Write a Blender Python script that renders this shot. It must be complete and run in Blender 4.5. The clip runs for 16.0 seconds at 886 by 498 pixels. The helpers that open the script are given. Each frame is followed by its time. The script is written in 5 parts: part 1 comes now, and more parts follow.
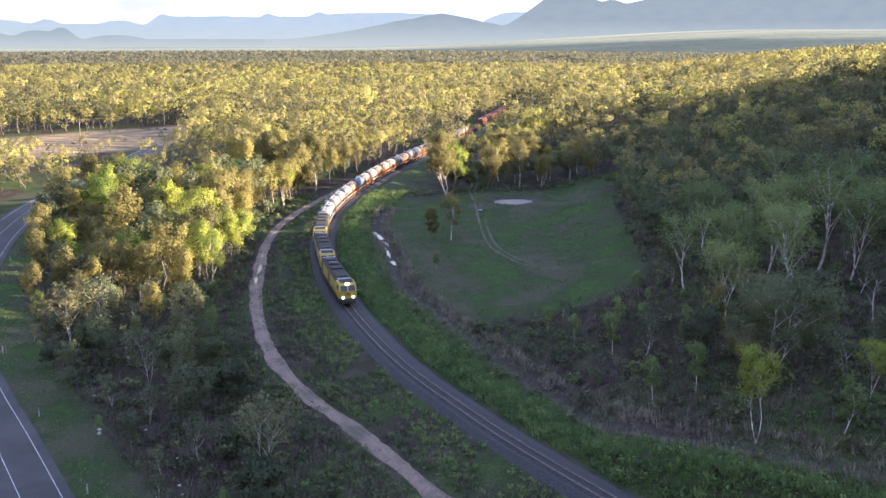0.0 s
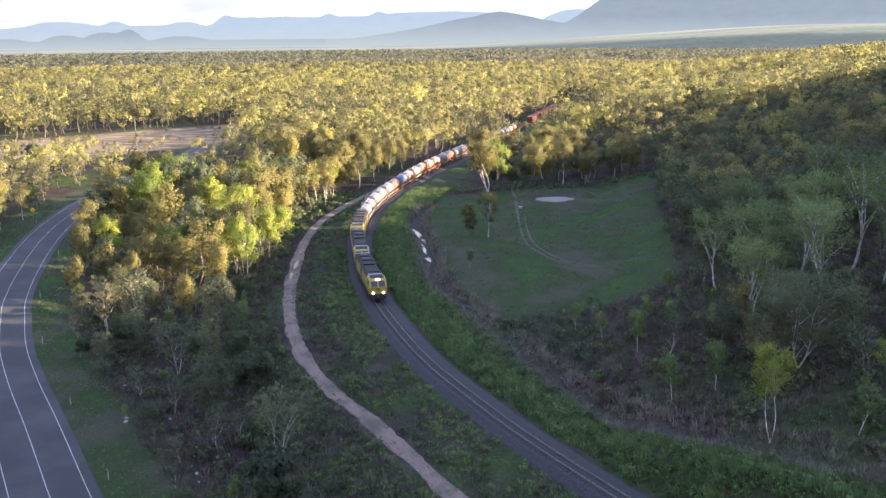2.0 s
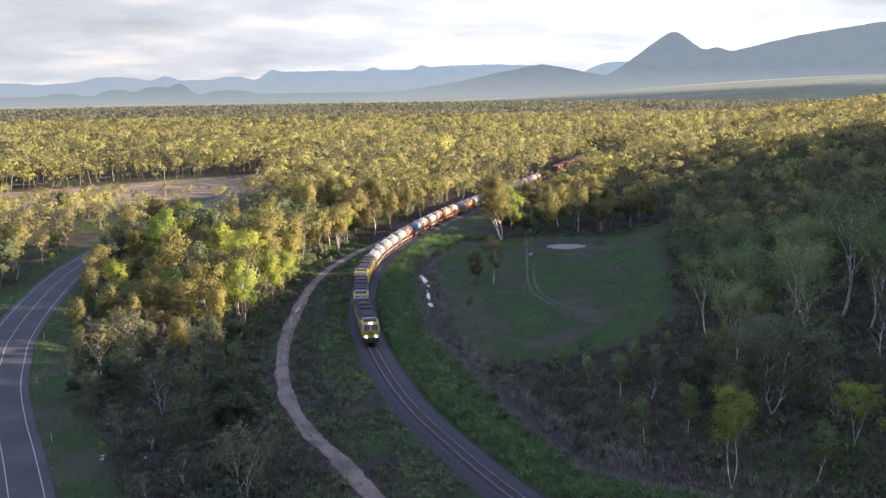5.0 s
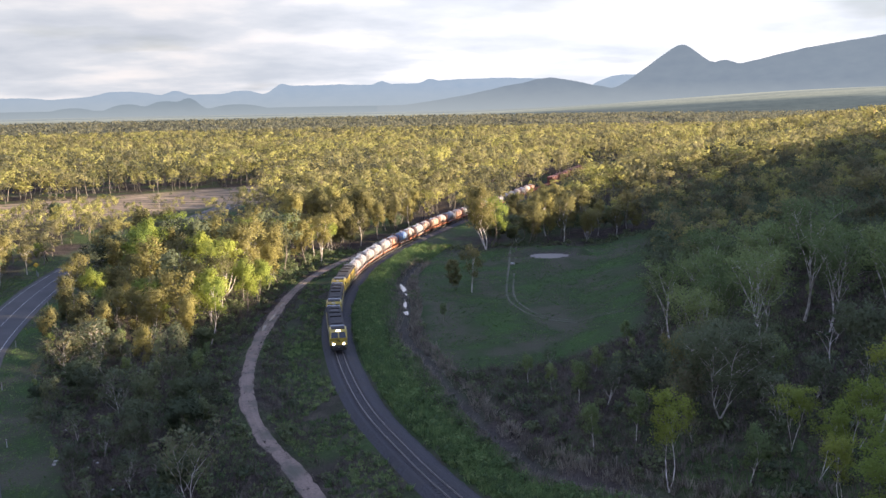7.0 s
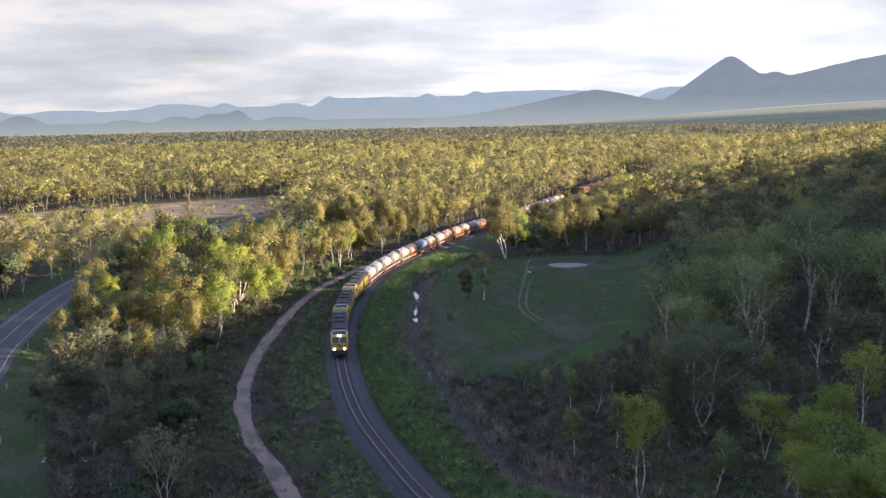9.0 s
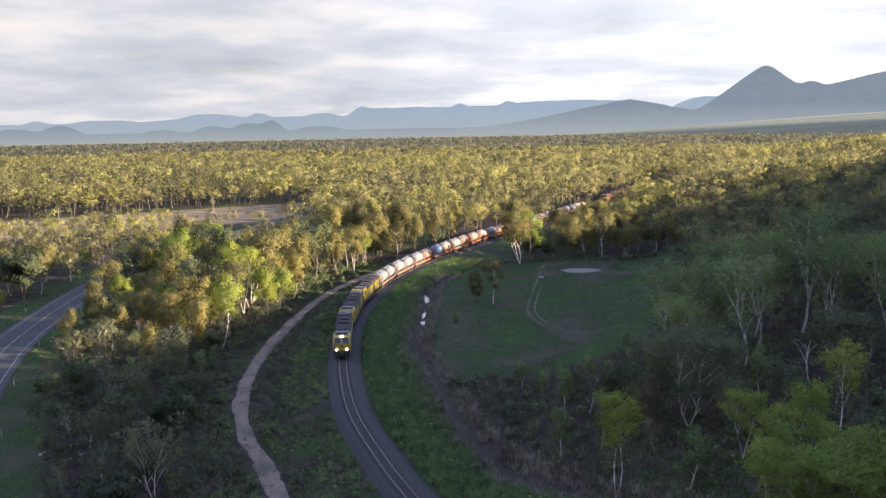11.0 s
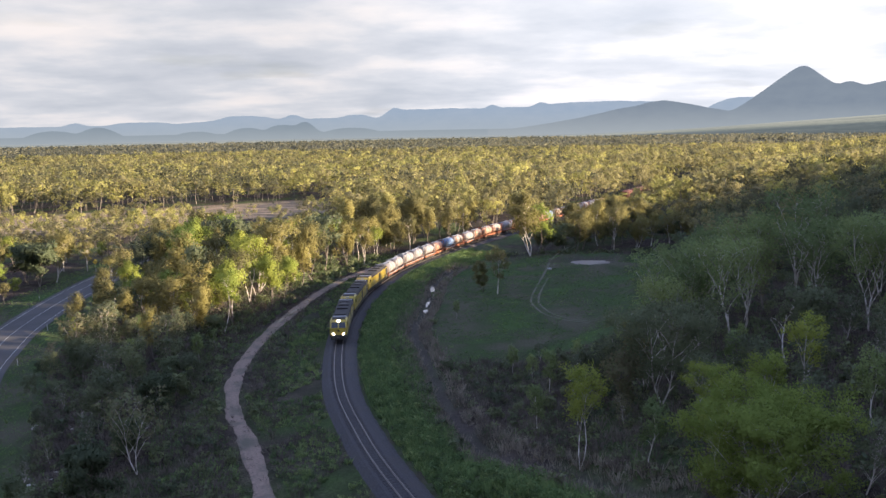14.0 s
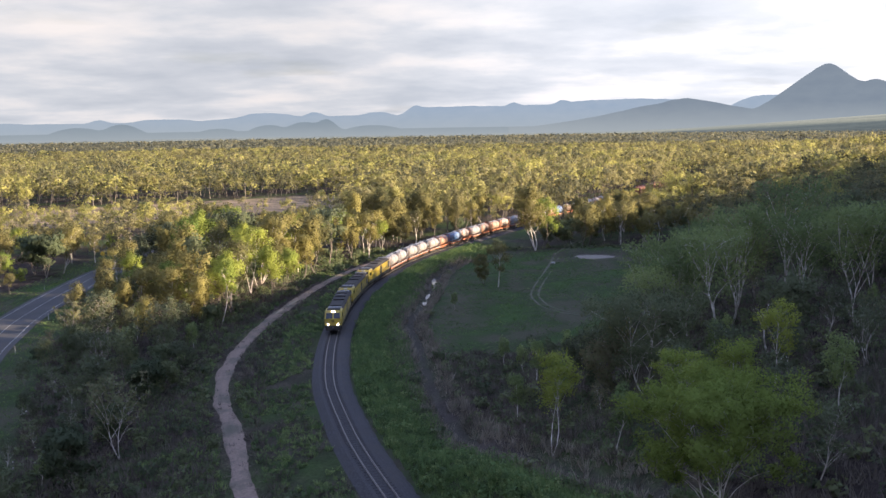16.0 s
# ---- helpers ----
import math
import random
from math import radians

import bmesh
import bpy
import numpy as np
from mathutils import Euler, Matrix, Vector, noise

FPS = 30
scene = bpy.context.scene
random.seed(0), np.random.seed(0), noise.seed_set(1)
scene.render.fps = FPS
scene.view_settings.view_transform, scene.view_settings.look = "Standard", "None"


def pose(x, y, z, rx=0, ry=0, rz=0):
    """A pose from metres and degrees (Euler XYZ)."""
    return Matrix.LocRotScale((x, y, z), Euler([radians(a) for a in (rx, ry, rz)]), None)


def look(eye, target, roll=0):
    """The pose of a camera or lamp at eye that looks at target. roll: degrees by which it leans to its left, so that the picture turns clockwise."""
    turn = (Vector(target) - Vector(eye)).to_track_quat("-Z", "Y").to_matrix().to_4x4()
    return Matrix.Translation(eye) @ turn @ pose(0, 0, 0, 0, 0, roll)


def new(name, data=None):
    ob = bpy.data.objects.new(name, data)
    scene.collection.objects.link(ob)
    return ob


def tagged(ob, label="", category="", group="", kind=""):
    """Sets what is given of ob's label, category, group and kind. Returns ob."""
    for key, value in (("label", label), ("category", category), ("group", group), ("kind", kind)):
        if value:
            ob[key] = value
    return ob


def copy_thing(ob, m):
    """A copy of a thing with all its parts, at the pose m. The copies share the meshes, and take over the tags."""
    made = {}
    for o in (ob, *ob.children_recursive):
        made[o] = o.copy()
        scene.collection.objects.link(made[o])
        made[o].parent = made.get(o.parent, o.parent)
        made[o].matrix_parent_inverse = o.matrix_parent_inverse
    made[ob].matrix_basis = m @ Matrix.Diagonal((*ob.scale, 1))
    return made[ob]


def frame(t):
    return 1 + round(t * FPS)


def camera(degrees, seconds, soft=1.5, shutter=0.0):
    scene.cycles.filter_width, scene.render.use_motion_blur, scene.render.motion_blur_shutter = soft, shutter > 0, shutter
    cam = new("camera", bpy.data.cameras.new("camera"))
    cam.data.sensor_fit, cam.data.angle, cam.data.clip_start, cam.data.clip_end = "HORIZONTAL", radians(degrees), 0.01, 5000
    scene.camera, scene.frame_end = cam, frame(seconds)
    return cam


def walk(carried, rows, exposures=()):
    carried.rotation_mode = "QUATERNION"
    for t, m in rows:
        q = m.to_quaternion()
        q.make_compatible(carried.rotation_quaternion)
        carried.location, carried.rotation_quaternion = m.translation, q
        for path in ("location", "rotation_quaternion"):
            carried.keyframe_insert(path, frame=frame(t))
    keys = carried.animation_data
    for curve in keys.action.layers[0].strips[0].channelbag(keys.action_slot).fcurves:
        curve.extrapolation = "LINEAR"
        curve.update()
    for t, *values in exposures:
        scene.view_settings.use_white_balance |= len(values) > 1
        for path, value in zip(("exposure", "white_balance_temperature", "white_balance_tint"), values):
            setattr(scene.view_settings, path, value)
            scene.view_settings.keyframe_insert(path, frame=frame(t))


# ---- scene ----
cam = camera(52.0, 16.0, 1.45)
PATH = [
    (0, (-22.661, 3.757, 44.07), (-22.188, 5.643, 43.602), 0.2),
    (0.5, (-21.685, 3.314, 44.081), (-21.241, 5.206, 43.61), 0.1),
    (1, (-20.532, 2.832, 44.044), (-20.132, 4.733, 43.57), -0.1),
    (1.5, (-19.345, 2.436, 43.968), (-18.98, 4.345, 43.496), -0.3),
    (2, (-18.204, 2.104, 43.877), (-17.858, 4.016, 43.406), -0.4),
    (2.5, (-17.07, 1.731, 43.764), (-16.744, 3.648, 43.296), -0.5),
    (3, (-15.984, 1.308, 43.635), (-15.677, 3.231, 43.181), -0.6),
    (3.5, (-14.921, 0.893, 43.517), (-14.625, 2.825, 43.093), -0.9),
    (4, (-13.483, 0.503, 43.401), (-13.2, 2.444, 43.008), -0.8),
    (6.5, (-5.264, -1.022, 42.129), (-5.027, 0.934, 41.786), -0.9),
    (7, (-3.468, -1.321, 41.943), (-3.232, 0.637, 41.611), -0.9),
    (7.5, (-1.379, -1.593, 41.729), (-1.151, 0.368, 41.406), -0.8),
    (8, (0.536, -1.743, 41.43), (0.743, 0.222, 41.115), -0.9),
    (8.5, (2.229, -1.808, 41.096), (2.396, 0.161, 40.786), -0.8),
    (9, (3.681, -1.882, 40.786), (3.818, 0.09, 40.482), -0.9),
    (9.5, (5.104, -2.047, 40.513), (5.222, -0.072, 40.218), -0.9),
    (10, (6.368, -2.288, 40.233), (6.462, -0.31, 39.948), -1.0),
    (12.5, (11.728, -3.587, 38.1), (11.772, -1.607, 37.822), -0.9),
    (13, (12.735, -3.898, 37.705), (12.764, -1.917, 37.43), -1.1),
    (13.5, (13.764, -4.128, 37.292), (13.773, -2.147, 37.016), -1.0),
    (14, (14.748, -4.258, 36.865), (14.74, -2.277, 36.589), -1.0),
    (14.5, (15.806, -4.334, 36.462), (15.78, -2.354, 36.184), -1.0),
    (15, (16.782, -4.393, 36.077), (16.743, -2.413, 35.801), -1.1),
    (15.5, (17.935, -4.372, 35.858), (17.88, -2.392, 35.577), -0.9),
    (16, (19.132, -4.316, 35.72), (19.077, -2.336, 35.44), -0.9),
]
EXPOSURES = [(0, 2.9, 6400, 14), (2.4, 2.85, 6400, 14), (4.0, 2.44, 6400, 14), (6.5, 2.40, 6400, 14), (9, 2.32, 6400, 14), (16, 2.25, 6400, 14)]
SKY = 0.228          # the cloudy sky's strength
AIR = 0.42           # the glow of the hazy distance
walk(cam, [(t, look(e, g, r)) for t, e, g, r in PATH], EXPOSURES)

# ---- light ----
SUN_AZ, SUN_EL = 102.0, 13.6          # degrees right of +y, degrees above the horizon
sun_way = Vector((math.sin(radians(SUN_AZ)) * math.cos(radians(SUN_EL)), math.cos(radians(SUN_AZ)) * math.cos(radians(SUN_EL)), math.sin(radians(SUN_EL))))
sun_data = bpy.data.lights.new("sun", "SUN")
sun_data.energy, sun_data.angle, sun_data.color = 4.7, radians(0.9), (1.0, 0.79, 0.54)
sun = new("sun", sun_data)
sun.matrix_world = look((0, 0, 300), Vector((0, 0, 300)) - sun_way)

world = bpy.data.worlds.new("sky")
scene.world = world
world.use_nodes = True
wn, wl = world.node_tree.nodes, world.node_tree.links
wn.clear()


def wnode(kind, **values):
    n = wn.new(kind)
    for k, v in values.items():
        n.inputs[k].default_value = v
    return n


w_sky = wn.new("ShaderNodeTexSky")
w_sky.sky_type, w_sky.sun_disc = "NISHITA", False
w_sky.sun_elevation, w_sky.sun_rotation = radians(SUN_EL), radians(SUN_AZ)
w_sky.dust_density = 2.0
w_gain = wnode("ShaderNodeVectorMath")
w_gain.operation = "SCALE"
w_gain.inputs["Scale"].default_value = 0.10
wl.new(w_sky.outputs[0], w_gain.inputs[0])
w_co = wn.new("ShaderNodeTexCoord")
w_sep = wn.new("ShaderNodeSeparateXYZ")
wl.new(w_co.outputs["Generated"], w_sep.inputs[0])
# a cloud deck: the direction divided by its height, so that the clouds flatten towards the horizon
w_h = wn.new("ShaderNodeMath"); w_h.operation = "ADD"; w_h.inputs[1].default_value = 0.14
w_m = wn.new("ShaderNodeMath"); w_m.operation = "MAXIMUM"; w_m.inputs[1].default_value = 0.0
wl.new(w_sep.outputs[2], w_m.inputs[0]); wl.new(w_m.outputs[0], w_h.inputs[0])
w_dx = wn.new("ShaderNodeMath"); w_dx.operation = "DIVIDE"
w_dy = wn.new("ShaderNodeMath"); w_dy.operation = "DIVIDE"
wl.new(w_sep.outputs[0], w_dx.inputs[0]); wl.new(w_h.outputs[0], w_dx.inputs[1])
wl.new(w_sep.outputs[1], w_dy.inputs[0]); wl.new(w_h.outputs[0], w_dy.inputs[1])
w_xy = wn.new("ShaderNodeCombineXYZ")
wl.new(w_dx.outputs[0], w_xy.inputs[0]); wl.new(w_dy.outputs[0], w_xy.inputs[1])
w_n1 = wnode("ShaderNodeTexNoise", Scale=0.95, Detail=11.0, Roughness=0.54)
w_n2 = wnode("ShaderNodeTexNoise", Scale=0.45, Detail=5.0, Roughness=0.5)
wl.new(w_xy.outputs[0], w_n1.inputs["Vector"]); wl.new(w_xy.outputs[0], w_n2.inputs["Vector"])
w_cover = wn.new("ShaderNodeMapRange")
w_cover.inputs["From Min"].default_value, w_cover.inputs["From Max"].default_value = 0.20, 0.42
wl.new(w_n2.outputs[0], w_cover.inputs["Value"])
w_tone = wn.new("ShaderNodeValToRGB")
w_tone.color_ramp.elements[0].position, w_tone.color_ramp.elements[0].color = 0.36, (0.62, 0.665, 0.72, 1)
w_tone.color_ramp.elements[1].position, w_tone.color_ramp.elements[1].color = 0.66, (1.06, 1.0, 0.95, 1)
for place, shade in ((0.49, (0.76, 0.79, 0.825, 1)), (0.56, (0.90, 0.895, 0.895, 1))):
    w_tone.color_ramp.elements.new(place).color = shade
wl.new(w_n1.outputs[0], w_tone.inputs[0])
# clouds brighten around a bearing right of ahead, away from the sun
w_dot = wn.new("ShaderNodeVectorMath"); w_dot.operation = "DOT_PRODUCT"
glow_way = Vector((math.sin(radians(28)), math.cos(radians(28)), 0.18)).normalized()
w_dot.inputs[1].default_value = glow_way
wl.new(w_co.outputs["Generated"], w_dot.inputs[0])
w_glow = wn.new("ShaderNodeMapRange")
w_glow.interpolation_type = "SMOOTHSTEP"
w_glow.inputs["From Min"].default_value, w_glow.inputs["From Max"].default_value = 0.78, 1.0
w_glow.inputs["To Min"].default_value, w_glow.inputs["To Max"].default_value = 0.84, 1.16
wl.new(w_dot.outputs["Value"], w_glow.inputs["Value"])
w_cl = wn.new("ShaderNodeVectorMath"); w_cl.operation = "SCALE"
w_up = wn.new("ShaderNodeMath"); w_up.operation = "MULTIPLY_ADD"      # an overcast is brighter overhead than at the horizon
w_up.inputs[1].default_value, w_up.inputs[2].default_value = 0.36, 0.95
wl.new(w_m.outputs[0], w_up.inputs[0])
w_all = wn.new("ShaderNodeMath"); w_all.operation = "MULTIPLY"
wl.new(w_up.outputs[0], w_all.inputs[0]); wl.new(w_glow.outputs[0], w_all.inputs[1])
wl.new(w_tone.outputs[0], w_cl.inputs[0]); wl.new(w_all.outputs[0], w_cl.inputs["Scale"])
w_mix = wn.new("ShaderNodeMix"); w_mix.data_type = "RGBA"
wl.new(w_cover.outputs[0], w_mix.inputs["Factor"])
# thinner cloud overhead lets more blue through
w_hue = wn.new("ShaderNodeValToRGB")
w_hue.color_ramp.elements[0].position, w_hue.color_ramp.elements[0].color = 0.12, (1, 1, 1, 1)
w_hue.color_ramp.elements[1].position, w_hue.color_ramp.elements[1].color = 0.66, (0.79, 1.0, 1.66, 1)
wl.new(w_m.outputs[0], w_hue.inputs[0])
w_tint = wn.new("ShaderNodeVectorMath"); w_tint.operation = "MULTIPLY"
wl.new(w_cl.outputs[0], w_tint.inputs[0]); wl.new(w_hue.outputs[0], w_tint.inputs[1])
wl.new(w_gain.outputs[0], w_mix.inputs["A"]); wl.new(w_tint.outputs[0], w_mix.inputs["B"])
w_bg = wnode("ShaderNodeBackground", Strength=SKY)
wl.new(w_mix.outputs["Result"], w_bg.inputs[0])
w_out = wn.new("ShaderNodeOutputWorld")
wl.new(w_bg.outputs[0], w_out.inputs[0])


# ---- materials ----
def material(name):
    m = bpy.data.materials.new(name)
    m.use_nodes = True
    m.node_tree.nodes.clear()
    n, l = m.node_tree.nodes, m.node_tree.links
    out = n.new("ShaderNodeOutputMaterial")
    return m, n, l, out


def ramp(n, l, fac, stops):
    r = n.new("ShaderNodeValToRGB")
    while len(r.color_ramp.elements) < len(stops):
        r.color_ramp.elements.new(0.5)
    for e, (p, c) in zip(r.color_ramp.elements, stops):
        e.position, e.color = p, (*c, 1)
    l.new(fac, r.inputs[0])
    return r.outputs[0]


def noise_of(n, l, scale, detail=4.0, rough=0.55, space="Object", stretch=(1, 1, 1)):
    co = n.new("ShaderNodeTexCoord")
    mp = n.new("ShaderNodeMapping")
    mp.inputs["Scale"].default_value = stretch
    l.new(co.outputs[space], mp.inputs[0])
    t = n.new("ShaderNodeTexNoise")
    t.inputs["Scale"].default_value, t.inputs["Detail"].default_value, t.inputs["Roughness"].default_value = scale, detail, rough
    l.new(mp.outputs[0], t.inputs["Vector"])
    return t.outputs[0]


def mixed(n, l, a, b, fac, mode="MIX"):
    m = n.new("ShaderNodeMix")
    m.data_type, m.blend_type = "RGBA", mode
    for s, v in (("A", a), ("B", b), ("Factor", fac)):
        if hasattr(v, "is_linked"):
            l.new(v, m.inputs[s])
        elif s == "Factor":
            m.inputs[s].default_value = v
        else:
            m.inputs[s].default_value = (*v, 1)
    return m.outputs["Result"]


def bumped(n, l, height, strength, distance):
    b = n.new("ShaderNodeBump")
    b.inputs["Strength"].default_value, b.inputs["Distance"].default_value = strength, distance
    l.new(height, b.inputs["Height"])
    return b.outputs[0]


def surface(name, dark, light, scale=3.0, rough=0.8, metal=0.0, bump=0.2, dirt=None, dirt_scale=0.5, spread=(0.35, 0.65)):
    """A plain surface with grain at one scale and dirt or wear at another."""
    m, n, l, out = material(name)
    fine = noise_of(n, l, scale, 6.0)
    col = ramp(n, l, fine, [(spread[0], dark), (spread[1], light)])
    if dirt:
        big = noise_of(n, l, dirt_scale, 5.0)
        k = n.new("ShaderNodeMapRange")
        k.inputs["From Min"].default_value, k.inputs["From Max"].default_value = 0.45, 0.68
        l.new(big, k.inputs["Value"])
        col = mixed(n, l, col, dirt, k.outputs[0])
    b = n.new("ShaderNodeBsdfPrincipled")
    l.new(col, b.inputs["Base Color"])
    b.inputs["Roughness"].default_value, b.inputs["Metallic"].default_value = rough, metal
    if bump:
        l.new(bumped(n, l, fine, bump, 0.05), b.inputs["Normal"])
    l.new(b.outputs[0], out.inputs[0])
    return m


def leaf_material(name, stops, translucent=0.5):
    """Leaves: the tint of the tree, then of the single leaf; light passes through them."""
    m, n, l, out = material(name)
    at = n.new("ShaderNodeAttribute")
    at.attribute_name = "tint"
    ob = n.new("ShaderNodeObjectInfo")
    isl = n.new("ShaderNodeNewGeometry")
    a = n.new("ShaderNodeMath"); a.operation = "ADD"
    l.new(at.outputs["Fac"], a.inputs[0]); l.new(ob.outputs["Random"], a.inputs[1])
    w = n.new("ShaderNodeMath"); w.operation = "FRACT"
    l.new(a.outputs[0], w.inputs[0])
    s = n.new("ShaderNodeMath"); s.operation = "MULTIPLY_ADD"
    l.new(isl.outputs["Random Per Island"], s.inputs[0]); s.inputs[1].default_value = 0.15
    sc = n.new("ShaderNodeMath"); sc.operation = "MULTIPLY"; sc.inputs[1].default_value = 0.85
    l.new(w.outputs[0], sc.inputs[0]); l.new(sc.outputs[0], s.inputs[2])
    col = ramp(n, l, s.outputs[0], stops)
    d = n.new("ShaderNodeBsdfDiffuse"); t = n.new("ShaderNodeBsdfTranslucent"); mx = n.new("ShaderNodeMixShader")
    warm = mixed(n, l, col, (1.0, 0.95, 0.45), 0.12, "MULTIPLY")
    l.new(col, d.inputs[0]); l.new(warm, t.inputs[0])
    mx.inputs[0].default_value = translucent
    l.new(d.outputs[0], mx.inputs[1]); l.new(t.outputs[0], mx.inputs[2])
    l.new(mx.outputs[0], out.inputs[0])
    return m


LEAF_GUM = leaf_material("gum leaves", [(0.0, (0.112, 0.114, 0.060)), (0.5, (0.202, 0.188, 0.084)), (1.0, (0.305, 0.278, 0.104))])
LEAF_BRIGHT = leaf_material("fresh leaves", [(0.0, (0.140, 0.198, 0.060)), (0.5, (0.215, 0.275, 0.070)), (1.0, (0.315, 0.345, 0.084))], 0.5)
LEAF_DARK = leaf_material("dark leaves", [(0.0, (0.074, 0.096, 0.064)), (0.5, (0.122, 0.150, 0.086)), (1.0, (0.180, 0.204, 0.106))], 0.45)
# darker, bluer olive than the gum leaves: shade is put into the colour
LEAF_SHADE_OLIVE = leaf_material("olive leaves darkened for shade", [(0.0, (0.088, 0.104, 0.070)), (0.45, (0.130, 0.152, 0.093)), (0.8, (0.174, 0.20, 0.108)), (1.0, (0.20, 0.150, 0.108))], 0.45)
# blue raised in these stops to hold some of the distance haze
LEAF_WOOD = leaf_material("woodland leaves", [(0.0, (0.082, 0.092, 0.064)), (0.25, (0.148, 0.148, 0.092)), (0.5, (0.235, 0.218, 0.114)), (0.72, (0.300, 0.290, 0.118)), (0.88, (0.345, 0.342, 0.114)), (1.0, (0.295, 0.235, 0.150))], 0.5)
# haze and cloud shade are put into this greyer, bluer leaf colour
LEAF_HAZED = leaf_material("far woodland leaves greyed for haze", [(0.0, (0.095, 0.108, 0.096)), (0.5, (0.150, 0.158, 0.122)), (1.0, (0.235, 0.228, 0.148))], 0.5)
LEAF_PALE = leaf_material("grey-green leaves", [(0.0, (0.142, 0.192, 0.088)), (0.5, (0.210, 0.268, 0.112)), (1.0, (0.28, 0.335, 0.138))], 0.5)
GRASS_PALE = leaf_material("bleached grass", [(0.0, (0.10, 0.088, 0.072)), (0.5, (0.18, 0.162, 0.132)), (1.0, (0.29, 0.26, 0.21))], 0.3)
GRASS_GREEN = leaf_material("lush grass", [(0.0, (0.070, 0.098, 0.055)), (0.5, (0.122, 0.195, 0.076)), (1.0, (0.225, 0.280, 0.115))], 0.4)
GRASS_DRY = leaf_material("dry grass and twigs", [(0.0, (0.048, 0.041, 0.037)), (0.5, (0.10, 0.088, 0.078)), (1.0, (0.19, 0.168, 0.142))], 0.3)
BARK_WHITE = surface("white gum bark", (0.33, 0.30, 0.26), (0.62, 0.585, 0.54), 1.2, 0.85, 0, 0.2, (0.18, 0.14, 0.11), 0.9)
BARK_PALE = surface("pale woodland bark", (0.085, 0.072, 0.060), (0.17, 0.15, 0.128), 1.0, 0.9, 0, 0)
BARK_GREY = surface("grey bark", (0.10, 0.085, 0.07), (0.24, 0.21, 0.18), 2.0, 0.9, 0, 0.3)
ASPHALT = surface("asphalt", (0.021, 0.022, 0.023), (0.035, 0.035, 0.036), 9.0, 0.9, 0, 0.1, (0.046, 0.045, 0.045), 0.12)
PAINT_LINE = surface("worn road paint", (0.22, 0.22, 0.21), (0.42, 0.42, 0.40), 4.0, 0.7, 0, 0)
BALLAST = surface("dark ballast stones", (0.010, 0.010, 0.012), (0.042, 0.041, 0.045), 5.0, 0.95, 0, 0.8, (0.030, 0.027, 0.026), 0.30)
RAIL_STEEL = surface("worn rail steel", (0.10, 0.088, 0.080), (0.20, 0.185, 0.175), 6.0, 0.5, 0.6, 0)
SLEEPER = surface("stained sleeper", (0.012, 0.011, 0.012), (0.036, 0.033, 0.034), 5.0, 0.9, 0, 0.1)
CONCRETE = surface("concrete", (0.24, 0.23, 0.21), (0.40, 0.38, 0.35), 5.0, 0.85, 0, 0.1)
DIRT = surface("pale dirt", (0.118, 0.086, 0.068), (0.190, 0.138, 0.108), 3.0, 0.95, 0, 0.15, (0.065, 0.060, 0.042), 0.25)
RUT = surface("worn dirt in grass", (0.040, 0.044, 0.026), (0.085, 0.078, 0.053), 0.8, 0.95, 0, 0.2, (0.04, 0.055, 0.022), 0.3)
MUD = surface("wet brown mud", (0.05, 0.040, 0.032), (0.13, 0.105, 0.085), 1.2, 0.55, 0, 0.4)
YELLOW = surface("locomotive yellow paint", (0.27, 0.205, 0.022), (0.38, 0.295, 0.04), 1.5, 0.45, 0, 0.05, (0.30, 0.22, 0.05), 0.5)
ROOF_DARK = surface("sooty roof", (0.012, 0.011, 0.011), (0.032, 0.029, 0.027), 2.0, 0.9, 0, 0.1)
GREY_STEEL = surface("grey painted steel", (0.17, 0.18, 0.19), (0.30, 0.31, 0.32), 2.5, 0.55, 0.1, 0.05)
BLACK_STEEL = surface("black running gear", (0.02, 0.02, 0.02), (0.055, 0.05, 0.045), 3.0, 0.65, 0.3, 0.1)
RUST_STEEL = surface("rust-red steel frame", (0.16, 0.055, 0.028), (0.30, 0.11, 0.05), 3.0, 0.75, 0.1, 0.1)
RED_PAINT = surface("red container paint", (0.095, 0.034, 0.028), (0.15, 0.052, 0.042), 1.5, 0.6, 0, 0.05, (0.15, 0.05, 0.03), 0.6)


def glass_material():
    m, n, l, out = material("dark window glass")
    b = n.new("ShaderNodeBsdfPrincipled")
    b.inputs["Base Color"].default_value = (0.012, 0.014, 0.016, 1)
    b.inputs["Roughness"].default_value = 0.06
    l.new(b.outputs[0], out.inputs[0])
    return m


def lamp_material(name, colour, power):
    m, n, l, out = material(name)
    e = n.new("ShaderNodeEmission")
    e.inputs[0].default_value, e.inputs[1].default_value = (*colour, 1), power
    l.new(e.outputs[0], out.inputs[0])
    return m


def water_material():
    m, n, l, out = material("muddy water paled for sky reflection")
    b = n.new("ShaderNodeBsdfPrincipled")
    # pale base colour holds both the mud and the bright sky's reflection
    b.inputs["Base Color"].default_value = (0.30, 0.265, 0.235, 1)
    b.inputs["Roughness"].default_value = 0.08
    l.new(bumped(n, l, noise_of(n, l, 1.5, 3.0), 0.06, 0.02), b.inputs["Normal"])
    l.new(b.outputs[0], out.inputs[0])
    return m


LENS_OFF = surface("unlit lamp lens", (0.35, 0.35, 0.34), (0.5, 0.5, 0.48), 4.0, 0.2, 0, 0)
GLASS, WATER, HEADLIGHT = glass_material(), water_material(), lamp_material("lit headlight", (1.0, 0.95, 0.82), 3.0)


